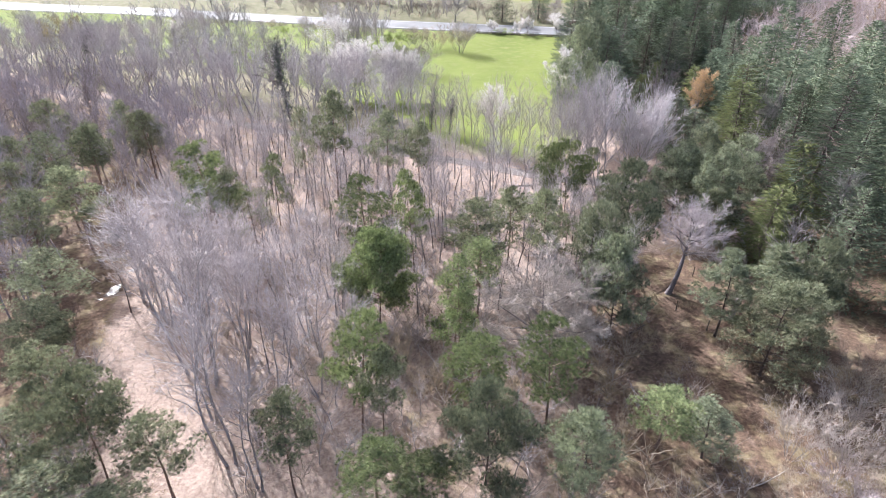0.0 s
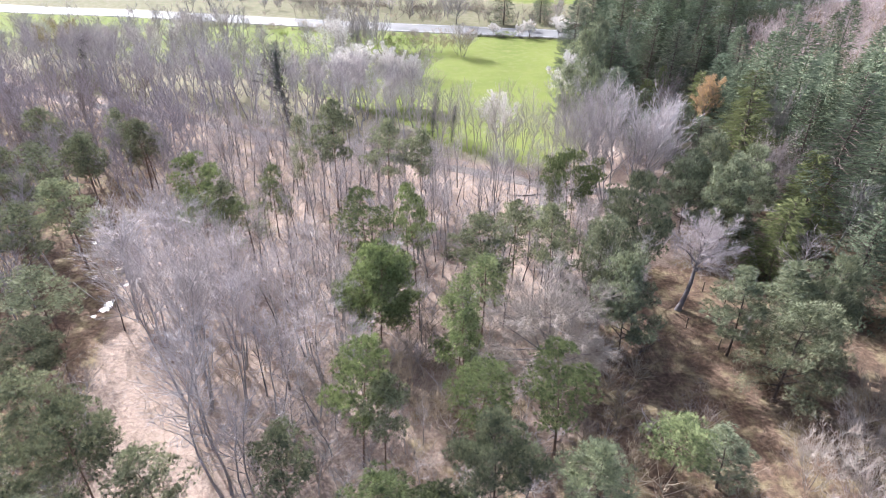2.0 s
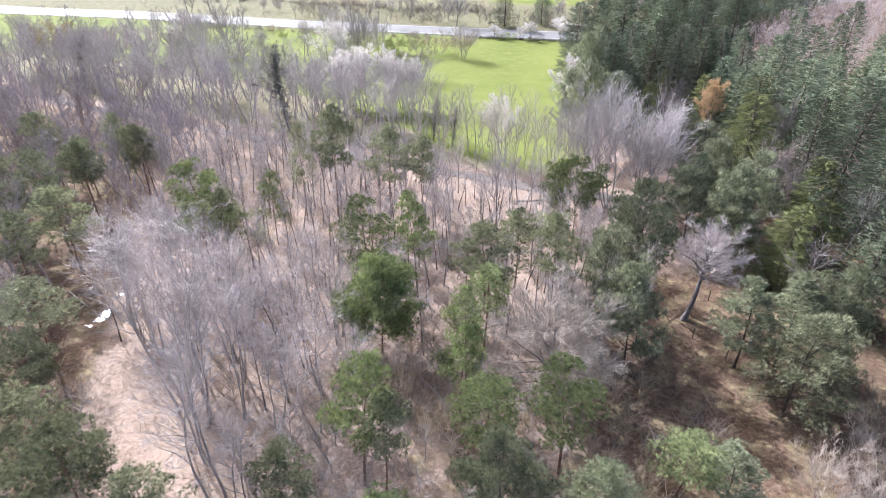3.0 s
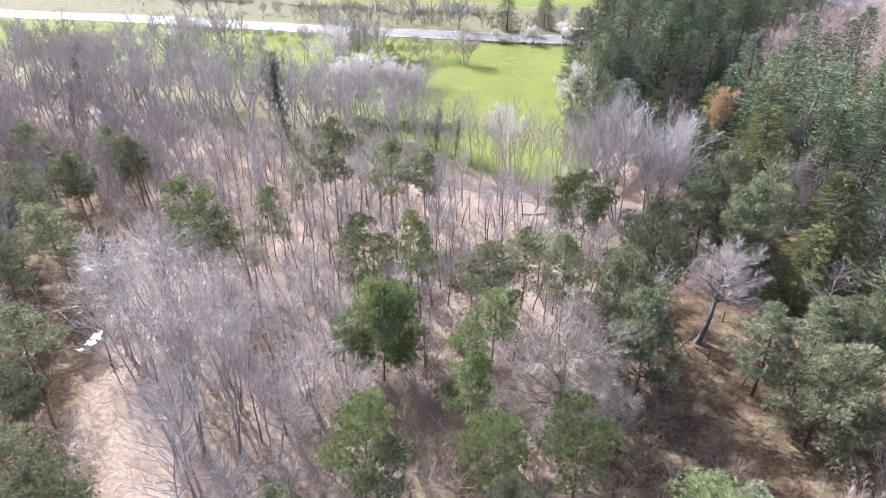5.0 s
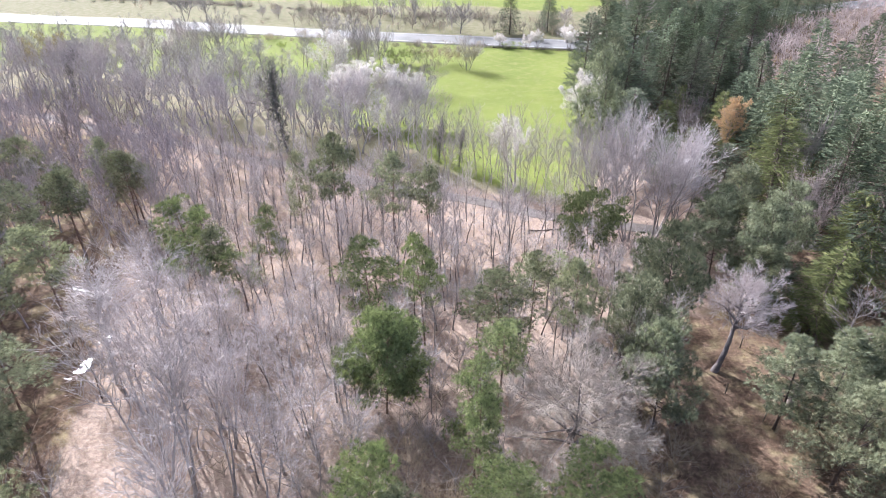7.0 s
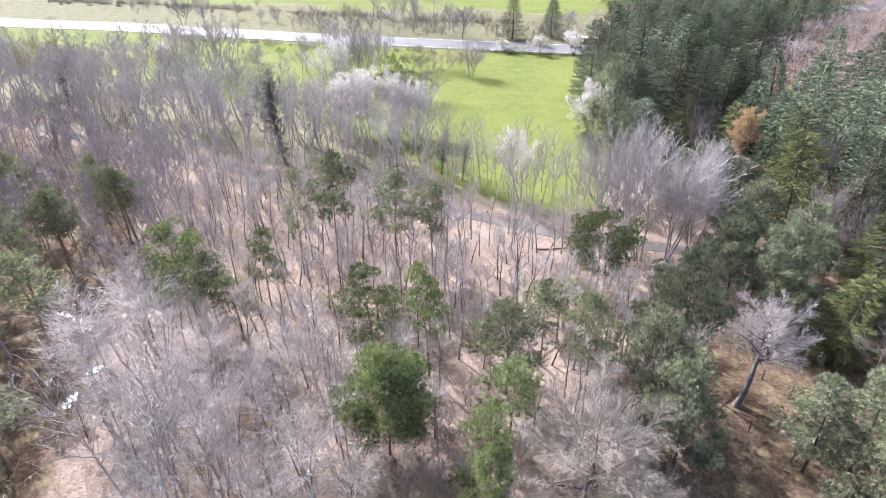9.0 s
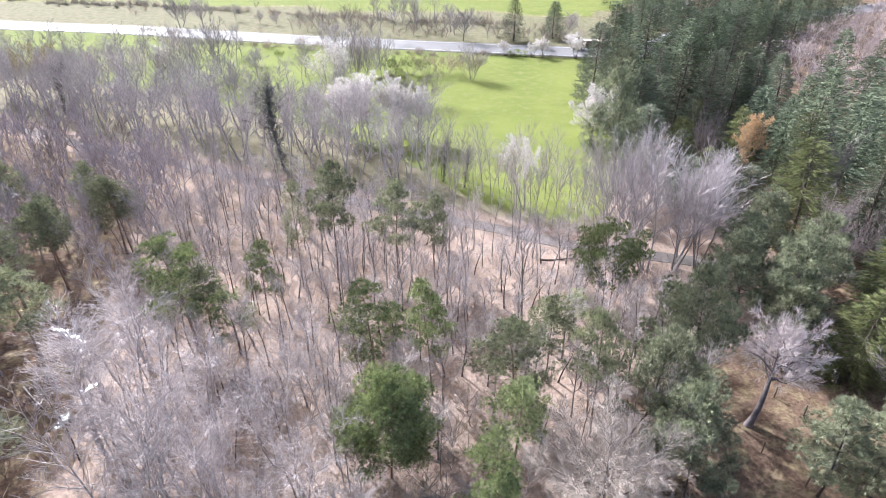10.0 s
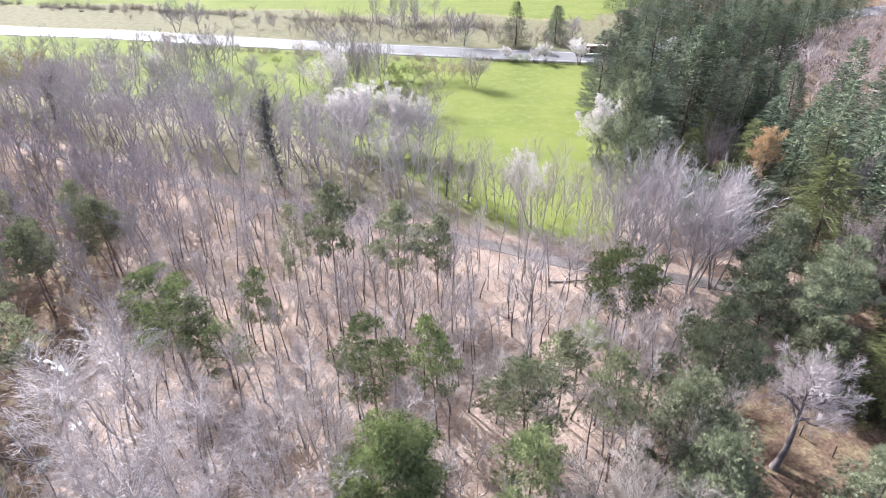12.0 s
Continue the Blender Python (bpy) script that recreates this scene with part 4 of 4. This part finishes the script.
def hedge_bush(seed):
    """A rounded leafless hedge bush, three metres high: stems from the ground and a haze of short twigs."""
    r, g = random.Random(seed), Geo()
    for k in range(14):
        a, o = r.uniform(0, 6.28), r.uniform(0.2, 1.0)
        g.spike(Vector((math.cos(a) * o * 0.7, math.sin(a) * o * 0.7, -0.1)), Vector((math.cos(a) * o * 1.5, math.sin(a) * o * 1.5, r.uniform(1.6, 2.9))), 0.05)
    for k in range(230):
        q = rnd_dir(r, 0.3)
        f = r.random() ** 0.4 * r.choice((0.75, 0.9, 1.0, 1.1))
        p = Vector((q.x * 2.6 * f, q.y * 2.6 * f, 0.2 + max(0.0, q.z) * 2.3 * f))
        g.spike(p, (q + rnd_dir(r, 0.4)).normalized() * r.uniform(0.4, 1.1), 0.036)
    return g


HEDGE = [hedge_bush(2400 + i) for i in range(5)]
SHRUB = [grove_tree(2300 + i, 4, 6, 0.12, 7, 26, 260, 0.014, 5, 1.0, 0.9) for i in range(4)]


def spots(seed, x0, x1, y0, y1, pitch, inside, room, tall, wide):
    return [(x, y, r.uniform(*tall), r.uniform(*wide), r.uniform(0, 6.28), r.randrange(50)) for x, y, r in scatter(seed, x0, x1, y0, y1, pitch, inside, room)]


# wood beyond the stream
grove("bare_wood", GREY, (15, 6), spots(3, -118, -46, 62, 165, 4.3, lambda x, y: y < lane_y(x) - 2 and distance_to(STREAM, x, y) > 7, 2.2, (11, 16), (5, 7.5)), TWIG_MAUVE, "leafless purplish-grey wood beside the stream", "woodland")
# belt between lane and meadow
grove("bare_wood", GREY, (15, 6), spots(4, -130, -5, 110, 215, 4.5, lambda x, y: lane_y(x) + 3 < y < lane_y(x) + (29 if x < -31 else 30), 2.2, (12, 17), (6.5, 9)), TWIG_MIST, "belt of tall leafless grey trees along the lane", "woodland")
grove("bare_wood", LIGHT, (13, 4), spots(14, -5, 30, 104, 150, 2.9, lambda x, y: lane_y(x) + 2.5 < y < lane_y(x) + 19, 1.5, (11, 16), (3.5, 5)), TWIG_PALE, "thin pale leafless trees at the meadow's edge", "woodland")

# trees along the meadow's far hedges
grove("bare_wood", GREY, (15, 6), spots(5, -150, -20, 170, 240, 6.6, lambda x, y: y > front(x) - 4 and (wob(x, y, 26, 5) > -0.12 or x < -92) and not (-70 < x < -47 and 202 < y) and y < road_side(x) - 14, 3.2, (7, 13), (6, 9)), TWIG_GREY, "scattered leafless field trees in the meadow hedges", "woodland")
# reddish thicket behind the dark stand
grove("sapling_thicket", SAPLING, (9, 4.5), spots(6, 88, 225, 172, 320, 4.6, lambda x, y: y < 122 + 0.97 * x, 2.2, (7, 10), (5.5, 7.5)), TWIG_PINK, "dense thicket of leafless saplings with pinkish-brown twigs", "woodland")
# more conifers filling the stand
inside_stand = lambda x, y: x > 43 and ((y < 150 and x > 60) or (y < 172 and x > 80) or (y > 150 and x < 82 - 0.1 * (y - 150) and x > 42)) and not (46 < x < 62 and 98 < y < 140)
grove("fir_wood", FAR_FIR, (20, 10), spots(7, 40, 150, 58, 215, 8.2, inside_stand, 5.2, (15, 25), (9.5, 13)), NEEDLE_DARK, "dense dark green firs filling the stand", "woodland")
grove("fir_wood", FAR_FIR, (20, 10), spots(17, 76, 240, 196, 330, 9.0, lambda x, y: y > 116 + 0.95 * x, 5, (14, 18), (9, 12)), NEEDLE_DARK, "green conifers behind the sapling thicket", "woodland")

# brush under the wood
grove("brush", SHRUB, (4, 6), spots(31, -44, 30, 36, 98, 4.4, lambda x, y: wob(x, y, 13, 8) > -0.12 and distance_to(GLADE, x, y) > 4 and distance_to(EARTH, x, y) > 2.5 and not (24 < x and y > 48), 1.2, (1.6, 3.6), (3.0, 5.5)), TWIG_TAN, "tan leafless brush under the trees", "undergrowth")
grove("brush", SHRUB, (4, 6), spots(32, -46, 26, 36, 108, 4.6, lambda x, y: wob(x, y, 11, 6) > 0.0 and distance_to(GLADE, x, y) > 4 and not (22 < x and y > 48), 1.2, (1.8, 4.0), (3.0, 5.0)), TWIG_GREY, "grey leafless brush under the trees", "undergrowth")
grove("brush", SHRUB, (4, 6), spots(33, -62, -2, 92, 138, 4.2, lambda x, y: y < lane_y(x) - 2 and wob(x, y, 12, 4) > -0.15, 1.2, (2.0, 4.2), (3.0, 5.0)), TWIG_GREY, "grey leafless brush beside the lane", "undergrowth")
grove("saplings", LIGHT, (13, 4), spots(51, -40, 8, 38, 100, 3.5, lambda x, y: x > -41 + 0.1 * (y - 40) and distance_to(GLADE, x, y) > 4.5 and wob(x, y, 10, 12) > -0.25 and y < lane_y(x) - 4, 1.3, (4.5, 10), (2.6, 4.4)), TWIG_GREY, "thin grey leafless saplings crowding the wood", "woodland")
grove("brush", SHRUB, (4, 6), spots(52, -62, -36, 40, 74, 3.6, lambda x, y: distance_to(GLADE, x, y) > 4.5 and x < -38 - 0.2 * (y - 55), 1.2, (1.6, 3.6), (3.0, 5.5)), TWIG_RED, "reddish-brown leafless brush beside the glade", "undergrowth")
grove("brush", SHRUB, (4, 6), spots(53, -8, 34, 34, 72, 3.4, lambda x, y: distance_to(EARTH, x, y) > 2.5 and not (22 < x and y > 50) and wob(x, y, 9, 14) > -0.3, 1.0, (1.2, 3.0), (2.5, 4.5)), TWIG_BUSH, "low tan brush between the pines", "undergrowth")
grove("bare_wood", GREY, (15, 6), spots(54, -125, -62, 88, 160, 6.4, lambda x, y: y < lane_y(x) - 3, 2.2, (10, 15), (5, 7.5)), TWIG_OAK, "darker leafless wood beside the stream", "woodland")
# small conifers below the stand
for kind, x, y, tall, wide in [("blue", 38.0, 138.0, 15, 9), ("blue", 43.0, 131.0, 12, 7), ("dark", 40.0, 152.0, 20, 10), ("dark", 37.0, 165.0, 22, 10), ("blue", 36.0, 178.0, 23, 10), ("blue", 47.5, 121.0, 12, 7), ("olive", 58.0, 140.0, 14, 7), ("blue", 51.0, 118.0, 11, 7), ("olive", 47.0, 128.0, 10, 6), ("blue", 41.0, 122.0, 11, 7)]:
    fir(kind, x, y, tall, wide)
# beyond the road: bare scrub and hedges
grove("scrub", SHRUB, (4, 6), spots(8, -300, 130, 250, 370, 9.0, lambda x, y: road_side(x) + 10 < y < road_side(x) + 56 and wob(x, y, 22, 9) > (0.24 if x < -45 else -0.05), 4, (1.6, 3.4), (4, 8)), TWIG_TAN, "leafless scrub on dry pasture beyond the road", "shrubs")
grove("bare_wood", GREY, (15, 6), spots(9, -48, 130, 250, 340, 8.0, lambda x, y: road_side(x) + 12 < y < road_side(x) + 50 and wob(x, y, 30, 3) > -0.2 and not 12 < x < 75, 4, (8, 13), (7, 10)), TWIG_GREY, "leafless grey trees beyond the road", "woodland")
grove("scrub", SHRUB, (4, 6), spots(41, -60, 58, 250, 310, 4.6, lambda x, y: road_side(x) + 11 < y < road_side(x) + (44 if x < 14 else 26) and wob(x, y, 16, 2) > -0.18, 2.0, (3.0, 6.0), (5, 8)), TWIG_BUSH, "pale leafless thicket beyond the road", "shrubs")
hr = random.Random(77)
far_hedge = []
for i in range(150):
    x = -330 + i * 2.4 + hr.uniform(-1.2, 1.2)
    if wob(i, 7, 7, 2) > -0.22:
        far_hedge.append((x, road_side(x) + 57 - 16 * (i / 146) + 3 * wob(i, 0, 9, 2) + hr.uniform(-1.5, 1.5), max(1.1, 2.3 + 2.4 * wob(i, 3, 6, 4) + hr.uniform(-0.5, 0.7)), hr.uniform(3.2, 6.0), i * 1.3, i))
grove("hedge", HEDGE, (3, 6), far_hedge, TWIG_OAK, "leafless grey-brown hedge along the far field", "hedge")
dark_hedge = [(x + hr.uniform(-3, 3), y + hr.uniform(-9, 2), hr.uniform(1.4, 2.6), hr.uniform(2.4, 4.5), k, k) for x, y, t, w, a, k in far_hedge if hr.random() < 0.2]
grove("hedge", HEDGE, (3, 6), dark_hedge, IVY, "low dark bushes along the far field", "hedge")
# added dark bushes that draw the shadow line below the field trees
bank = [(-26.5 + i * 0.55 + hr.uniform(-0.5, 0.5), 196.5 + i * 0.9 + hr.uniform(-0.5, 0.5), hr.uniform(0.9, 1.6), hr.uniform(1.8, 3.0), i * 1.1, i) for i in range(16)]
grove("hedge", HEDGE, (3, 6), bank, BARK_DARK, "row of low dark bushes standing in for a shadow line in the meadow", "hedge")
low_hedge = [(8 + i * 1.1 + hr.uniform(-0.5, 0.5), road_side(8 + i * 1.1) - 9.3 + hr.uniform(-0.4, 0.4), hr.uniform(1.1, 1.9), hr.uniform(2.0, 3.2), i * 1.3, i) for i in range(42)]
grove("hedge", HEDGE, (3, 6), low_hedge, BARK_DARK, "low dark hedge between meadow and road", "hedge")
verge = [(-112 + i * 1.9 + hr.uniform(-1.5, 1.5), road_side(-112 + i * 1.9) - 11.5 + hr.uniform(-2.5, 1.5), hr.uniform(1.0, 3.2), hr.uniform(2.5, 5.5), i * 1.7, i) for i in range(57) if wob(i, 1, 5, 6) > -0.25]
grove("hedge", HEDGE, (3, 6), verge, TWIG_BUSH, "leafless bushes on the road verge", "hedge")


# ---------------------------------------------------------------- undergrowth
def undergrowth(name, seed, count, spot, tall, radius, mat, label, category):
    g, r, made = Geo(), random.Random(seed), 0
    while made < count:
        x, y = spot(r)
        if distance_to(LANE_LINE, x, y) < 2.6 or distance_to(STREAM, x, y) < 1.5:
            continue
        p = Vector((x, y, height(x, y) - 0.03))
        for k in range(r.randrange(4, 9)):
            d = rnd_dir(r, 0.8)
            g.spike(p + Vector((r.uniform(-0.4, 0.4), r.uniform(-0.4, 0.4), 0)), d * r.uniform(0.5, 1.0) * tall, radius)
            made += 1
    return tagged(new(name, g.mesh(name, mat)), label, category, kind="stuff")


def box_spot(x0, x1, y0, y1, size=0.0, keep=0.0):
    def spot(r):
        while True:
            x, y = r.uniform(x0, x1), r.uniform(y0, y1)
            if not size or wob(x, y, size, 11) > keep:
                return x, y
    return spot


undergrowth("brushwood", 21, 14000, box_spot(-45, 30, 34, 90, 9, 0.0), 1.3, 0.012, TWIG_GREY, "grey leafless brush over the litter", "undergrowth")
undergrowth("brushwood", 22, 9000, box_spot(-46, 48, 34, 62, 7, -0.1), 1.6, 0.013, TWIG_TAN, "tan leafless scrub under the pines", "undergrowth")
undergrowth("brushwood", 23, 9000, box_spot(-95, -44, 50, 140, 9, 0.0), 1.4, 0.014, TWIG_PINK, "reddish brush beside the stream", "undergrowth")
undergrowth("dry_grass", 24, 14000, box_spot(-40, 50, 34, 105, 6, 0.08), 0.55, 0.02, DRY_GRASS, "tufts of dry ochre grass", "grass")
undergrowth("brushwood", 25, 9000, box_spot(-60, 30, 100, 150, 9, 0.0), 1.3, 0.016, TWIG_GREY, "grey brush along the lane", "undergrowth")
undergrowth("brushwood", 26, 6000, box_spot(44, 80, 60, 130, 9, 0.0), 2.2, 0.018, TWIG_TAN, "tan brush among the firs", "undergrowth")


# ---------------------------------------------------------------- dead wood, wall, posts
def log(x, y, turn, length, thick, mat, label, tilt=0.0):
    r = random.Random(int(x * 7 + y * 3))
    g = Geo()
    pts = bend(Vector((0, 0, 0)), Vector((1, 0, tilt)), length, 6, r, 0.0, 0.05)
    g.tube(pts, [thick * (1 - 0.09 * i) for i in range(7)], 7, True)
    root = new("fallen_log")
    part("trunk", g, mat, root, smooth=True)
    for k in range(3):
        p, d = along(pts, r.uniform(0.3, 0.95))
        s = Geo()
        s.spike(p, rnd_dir(r, 0.5) * r.uniform(0.6, 1.6), thick * 0.4)
        part("branch_stub", s, mat, root)
    root.matrix_basis = pose(x, y, height(x, y) + thick * 0.8, 0, 0, turn)
    return tagged(root, label, "fallen log", "dead wood on the ground")


log(12.9, 104.5, -8, 8.0, 0.17, BARK_DARK, "dark fallen trunk lying near the lane")
log(29.0, 37.5, 15, 5.0, 0.08, BARK_PALE, "pale fallen branch on bare earth")
log(-50.5, 78.5, 25, 7.5, 0.13, BARK_PALE, "bleached fallen limb across the stream")
log(-54.0, 76.0, -35, 6.0, 0.12, BARK_PALE, "bleached fallen limb across the stream")
log(-49.0, 83.0, 60, 5.0, 0.10, BARK_PALE, "bleached fallen limb across the stream")
log(24.0, 61.0, 40, 3.0, 0.12, BARK_DARK, "dark fallen branch on brown floor")


def snag(x, y, tall, thick, lean, label):
    r = random.Random(int(x + y))
    g = Geo()
    pts = bend(Vector((0, 0, -0.3)), Vector((lean, 0.1, 1)), tall, 5, r, 0.0, 0.05)
    g.tube(pts, [thick * (1.25, 1.0, 0.9, 0.8, 0.7, 0.25)[i] for i in range(6)], 8, True)
    root = new("dead_snag")
    part("trunk", g, BARK_PALE, root, smooth=True)
    for k in range(4):
        p, d = along(pts, r.uniform(0.5, 0.98))
        s = Geo()
        s.spike(p, rnd_dir(r, 0.2) * r.uniform(0.8, 2.2), thick * 0.35)
        part("branch_stub", s, BARK_PALE, root)
    root.matrix_basis = pose(x, y, height(x, y))
    return tagged(root, label, "dead tree", "dead snags")


snag(52.0, 107.0, 4.6, 0.30, 0.12, "broken pale dead trunk among conifers")
snag(54.0, 108.0, 3.8, 0.28, 0.4, "broken pale dead trunk among conifers")
snag(38.0, 64.0, 4.0, 0.40, 0.1, "pale broken stump below the pines")


def stone_mesh(seed):
    r = random.Random(seed)
    bm = bmesh.new()
    bmesh.ops.create_icosphere(bm, subdivisions=1, radius=0.5)
    for v in bm.verts:
        v.co *= r.uniform(0.82, 1.12)
        v.co.x *= 1.25
        v.co.z *= 0.75
    me = bpy.data.meshes.new("stone")
    bm.to_mesh(me)
    bm.free()
    me.materials.append(STONE)
    return me


def stone_wall(x0, y0, x1, y1):
    r = random.Random(5)
    forms = [stone_mesh(i) for i in range(6)]
    root = new("stone_wall")
    root.matrix_basis = pose(x0, y0, height(x0, y0), 0, 0, math.degrees(math.atan2(y1 - y0, x1 - x0)))
    length = math.hypot(x1 - x0, y1 - y0)
    for row in range(3):
        n = int(length / 0.62)
        for k in range(n):
            ob = new("stone", forms[r.randrange(6)])
            ob.parent = root
            s = r.uniform(0.62, 0.8)
            ob.matrix_basis = pose((k + 0.5 * (row % 2)) * 0.62 + r.uniform(-0.06, 0.06), r.uniform(-0.1, 0.1), 0.12 + 0.40 * row, r.uniform(-15, 15), r.uniform(-15, 15), r.uniform(-20, 20)) @ Matrix.Diagonal((s, s * 1.1, s, 1))
    return tagged(root, "low dry-stone wall of pale rough stones", "wall", kind="structure")


stone_wall(45.2, 76.7, 51.0, 92.0)


def fence_post(x, y, tall):
    g = Geo()
    g.tube([Vector((0, 0, -0.3)), Vector((0.02, 0, tall * 0.6)), Vector((0.04, 0.02, tall))], [0.09, 0.085, 0.075], 7, True)
    root = new("fence_post", g.mesh("fence_post", POST))
    root.matrix_basis = pose(x, y, height(x, y), 0, 0, x * 40)
    return tagged(root, "dark weathered wooden post standing alone", "post", "old fence posts")


for x, y in ((34.0, 61.6), (31.5, 66.0), (36.5, 74.0), (38.5, 71.0)):
    fence_post(x, y, 1.7)


# ---------------------------------------------------------------- the truck on the road
def wheel(parent, x, y):
    g = Geo()
    g.tube([Vector((0, -0.15, 0)), Vector((0, -0.12, 0)), Vector((0, 0.12, 0)), Vector((0, 0.15, 0))], [0.42, 0.5, 0.5, 0.42], 16, True)
    tyre = part("wheel", g, RUBBER, parent, "black truck wheel", True)
    tyre.location = (x, y, 0.5)
    h = Geo()
    h.tube([Vector((0, -0.17, 0)), Vector((0, 0.17, 0))], [0.22, 0.22], 10, True)
    hub = part("hub", h, PAINT_WHITE, tyre, "pale metal hub")
    return tyre


def bevelled_box(size, soft):
    bm = bmesh.new()
    bmesh.ops.create_cube(bm, size=1.0)
    for v in bm.verts:
        v.co = Vector((v.co.x * size[0], v.co.y * size[1], v.co.z * size[2]))
    bmesh.ops.bevel(bm, geom=bm.edges[:], offset=soft, segments=2, affect="EDGES", profile=0.6)
    g = Geo()
    g.v = [v.co.copy() for v in bm.verts]
    g.f = [tuple(v.index for v in f.verts) for f in bm.faces]
    bm.free()
    return g


def truck():
    root = new("truck")

    def block(name, size, at, mat, label="", soft=0.06, parent=None):
        ob = part(name, bevelled_box(size, soft), mat, parent or root, label)
        ob.location = at
        return ob

    cab = block("cab", (2.1, 2.4, 2.5), (-6.0, 0, 1.95), PAINT_WHITE, "white driver's cab", 0.18)
    block("windscreen", (0.06, 2.0, 0.9), (-1.05, 0, 0.45), GLASS_DARK, "dark windscreen", 0.02, cab)
    for s in (-1, 1):
        block("side_window", (0.9, 0.06, 0.7), (-0.35, s * 1.19, 0.5), GLASS_DARK, "dark side window", 0.02, cab)
    block("deflector", (0.9, 2.0, 0.6), (-5.7, 0, 3.4), PAINT_WHITE, "white roof deflector", 0.2)
    block("trailer", (8.6, 2.5, 2.0), (1.1, 0, 2.2), PAINT_RED, "dull red trailer sides", 0.05)
    block("cover", (8.5, 2.4, 0.22), (1.1, 0, 3.28), TARP, "pale tarpaulin over the load", 0.08)
    block("chassis", (11.6, 1.1, 0.3), (-0.6, 0, 0.95), RUBBER, "dark steel chassis", 0.03)
    block("bumper", (0.3, 2.4, 0.45), (-7.0, 0, 0.65), RUBBER, "dark front bumper", 0.06)
    for x in (-6.2, -3.3, 2.6, 3.7, 4.8):
        for s in (-1, 1):
            wheel(root, x, s * 1.05)
    return root


lorry = truck()
lorry.matrix_basis = pose(49.5, 240.3, 0.24, 0, 0, -6.5)
tagged(lorry, "articulated truck with white cab and dull red trailer on the road", "truck")
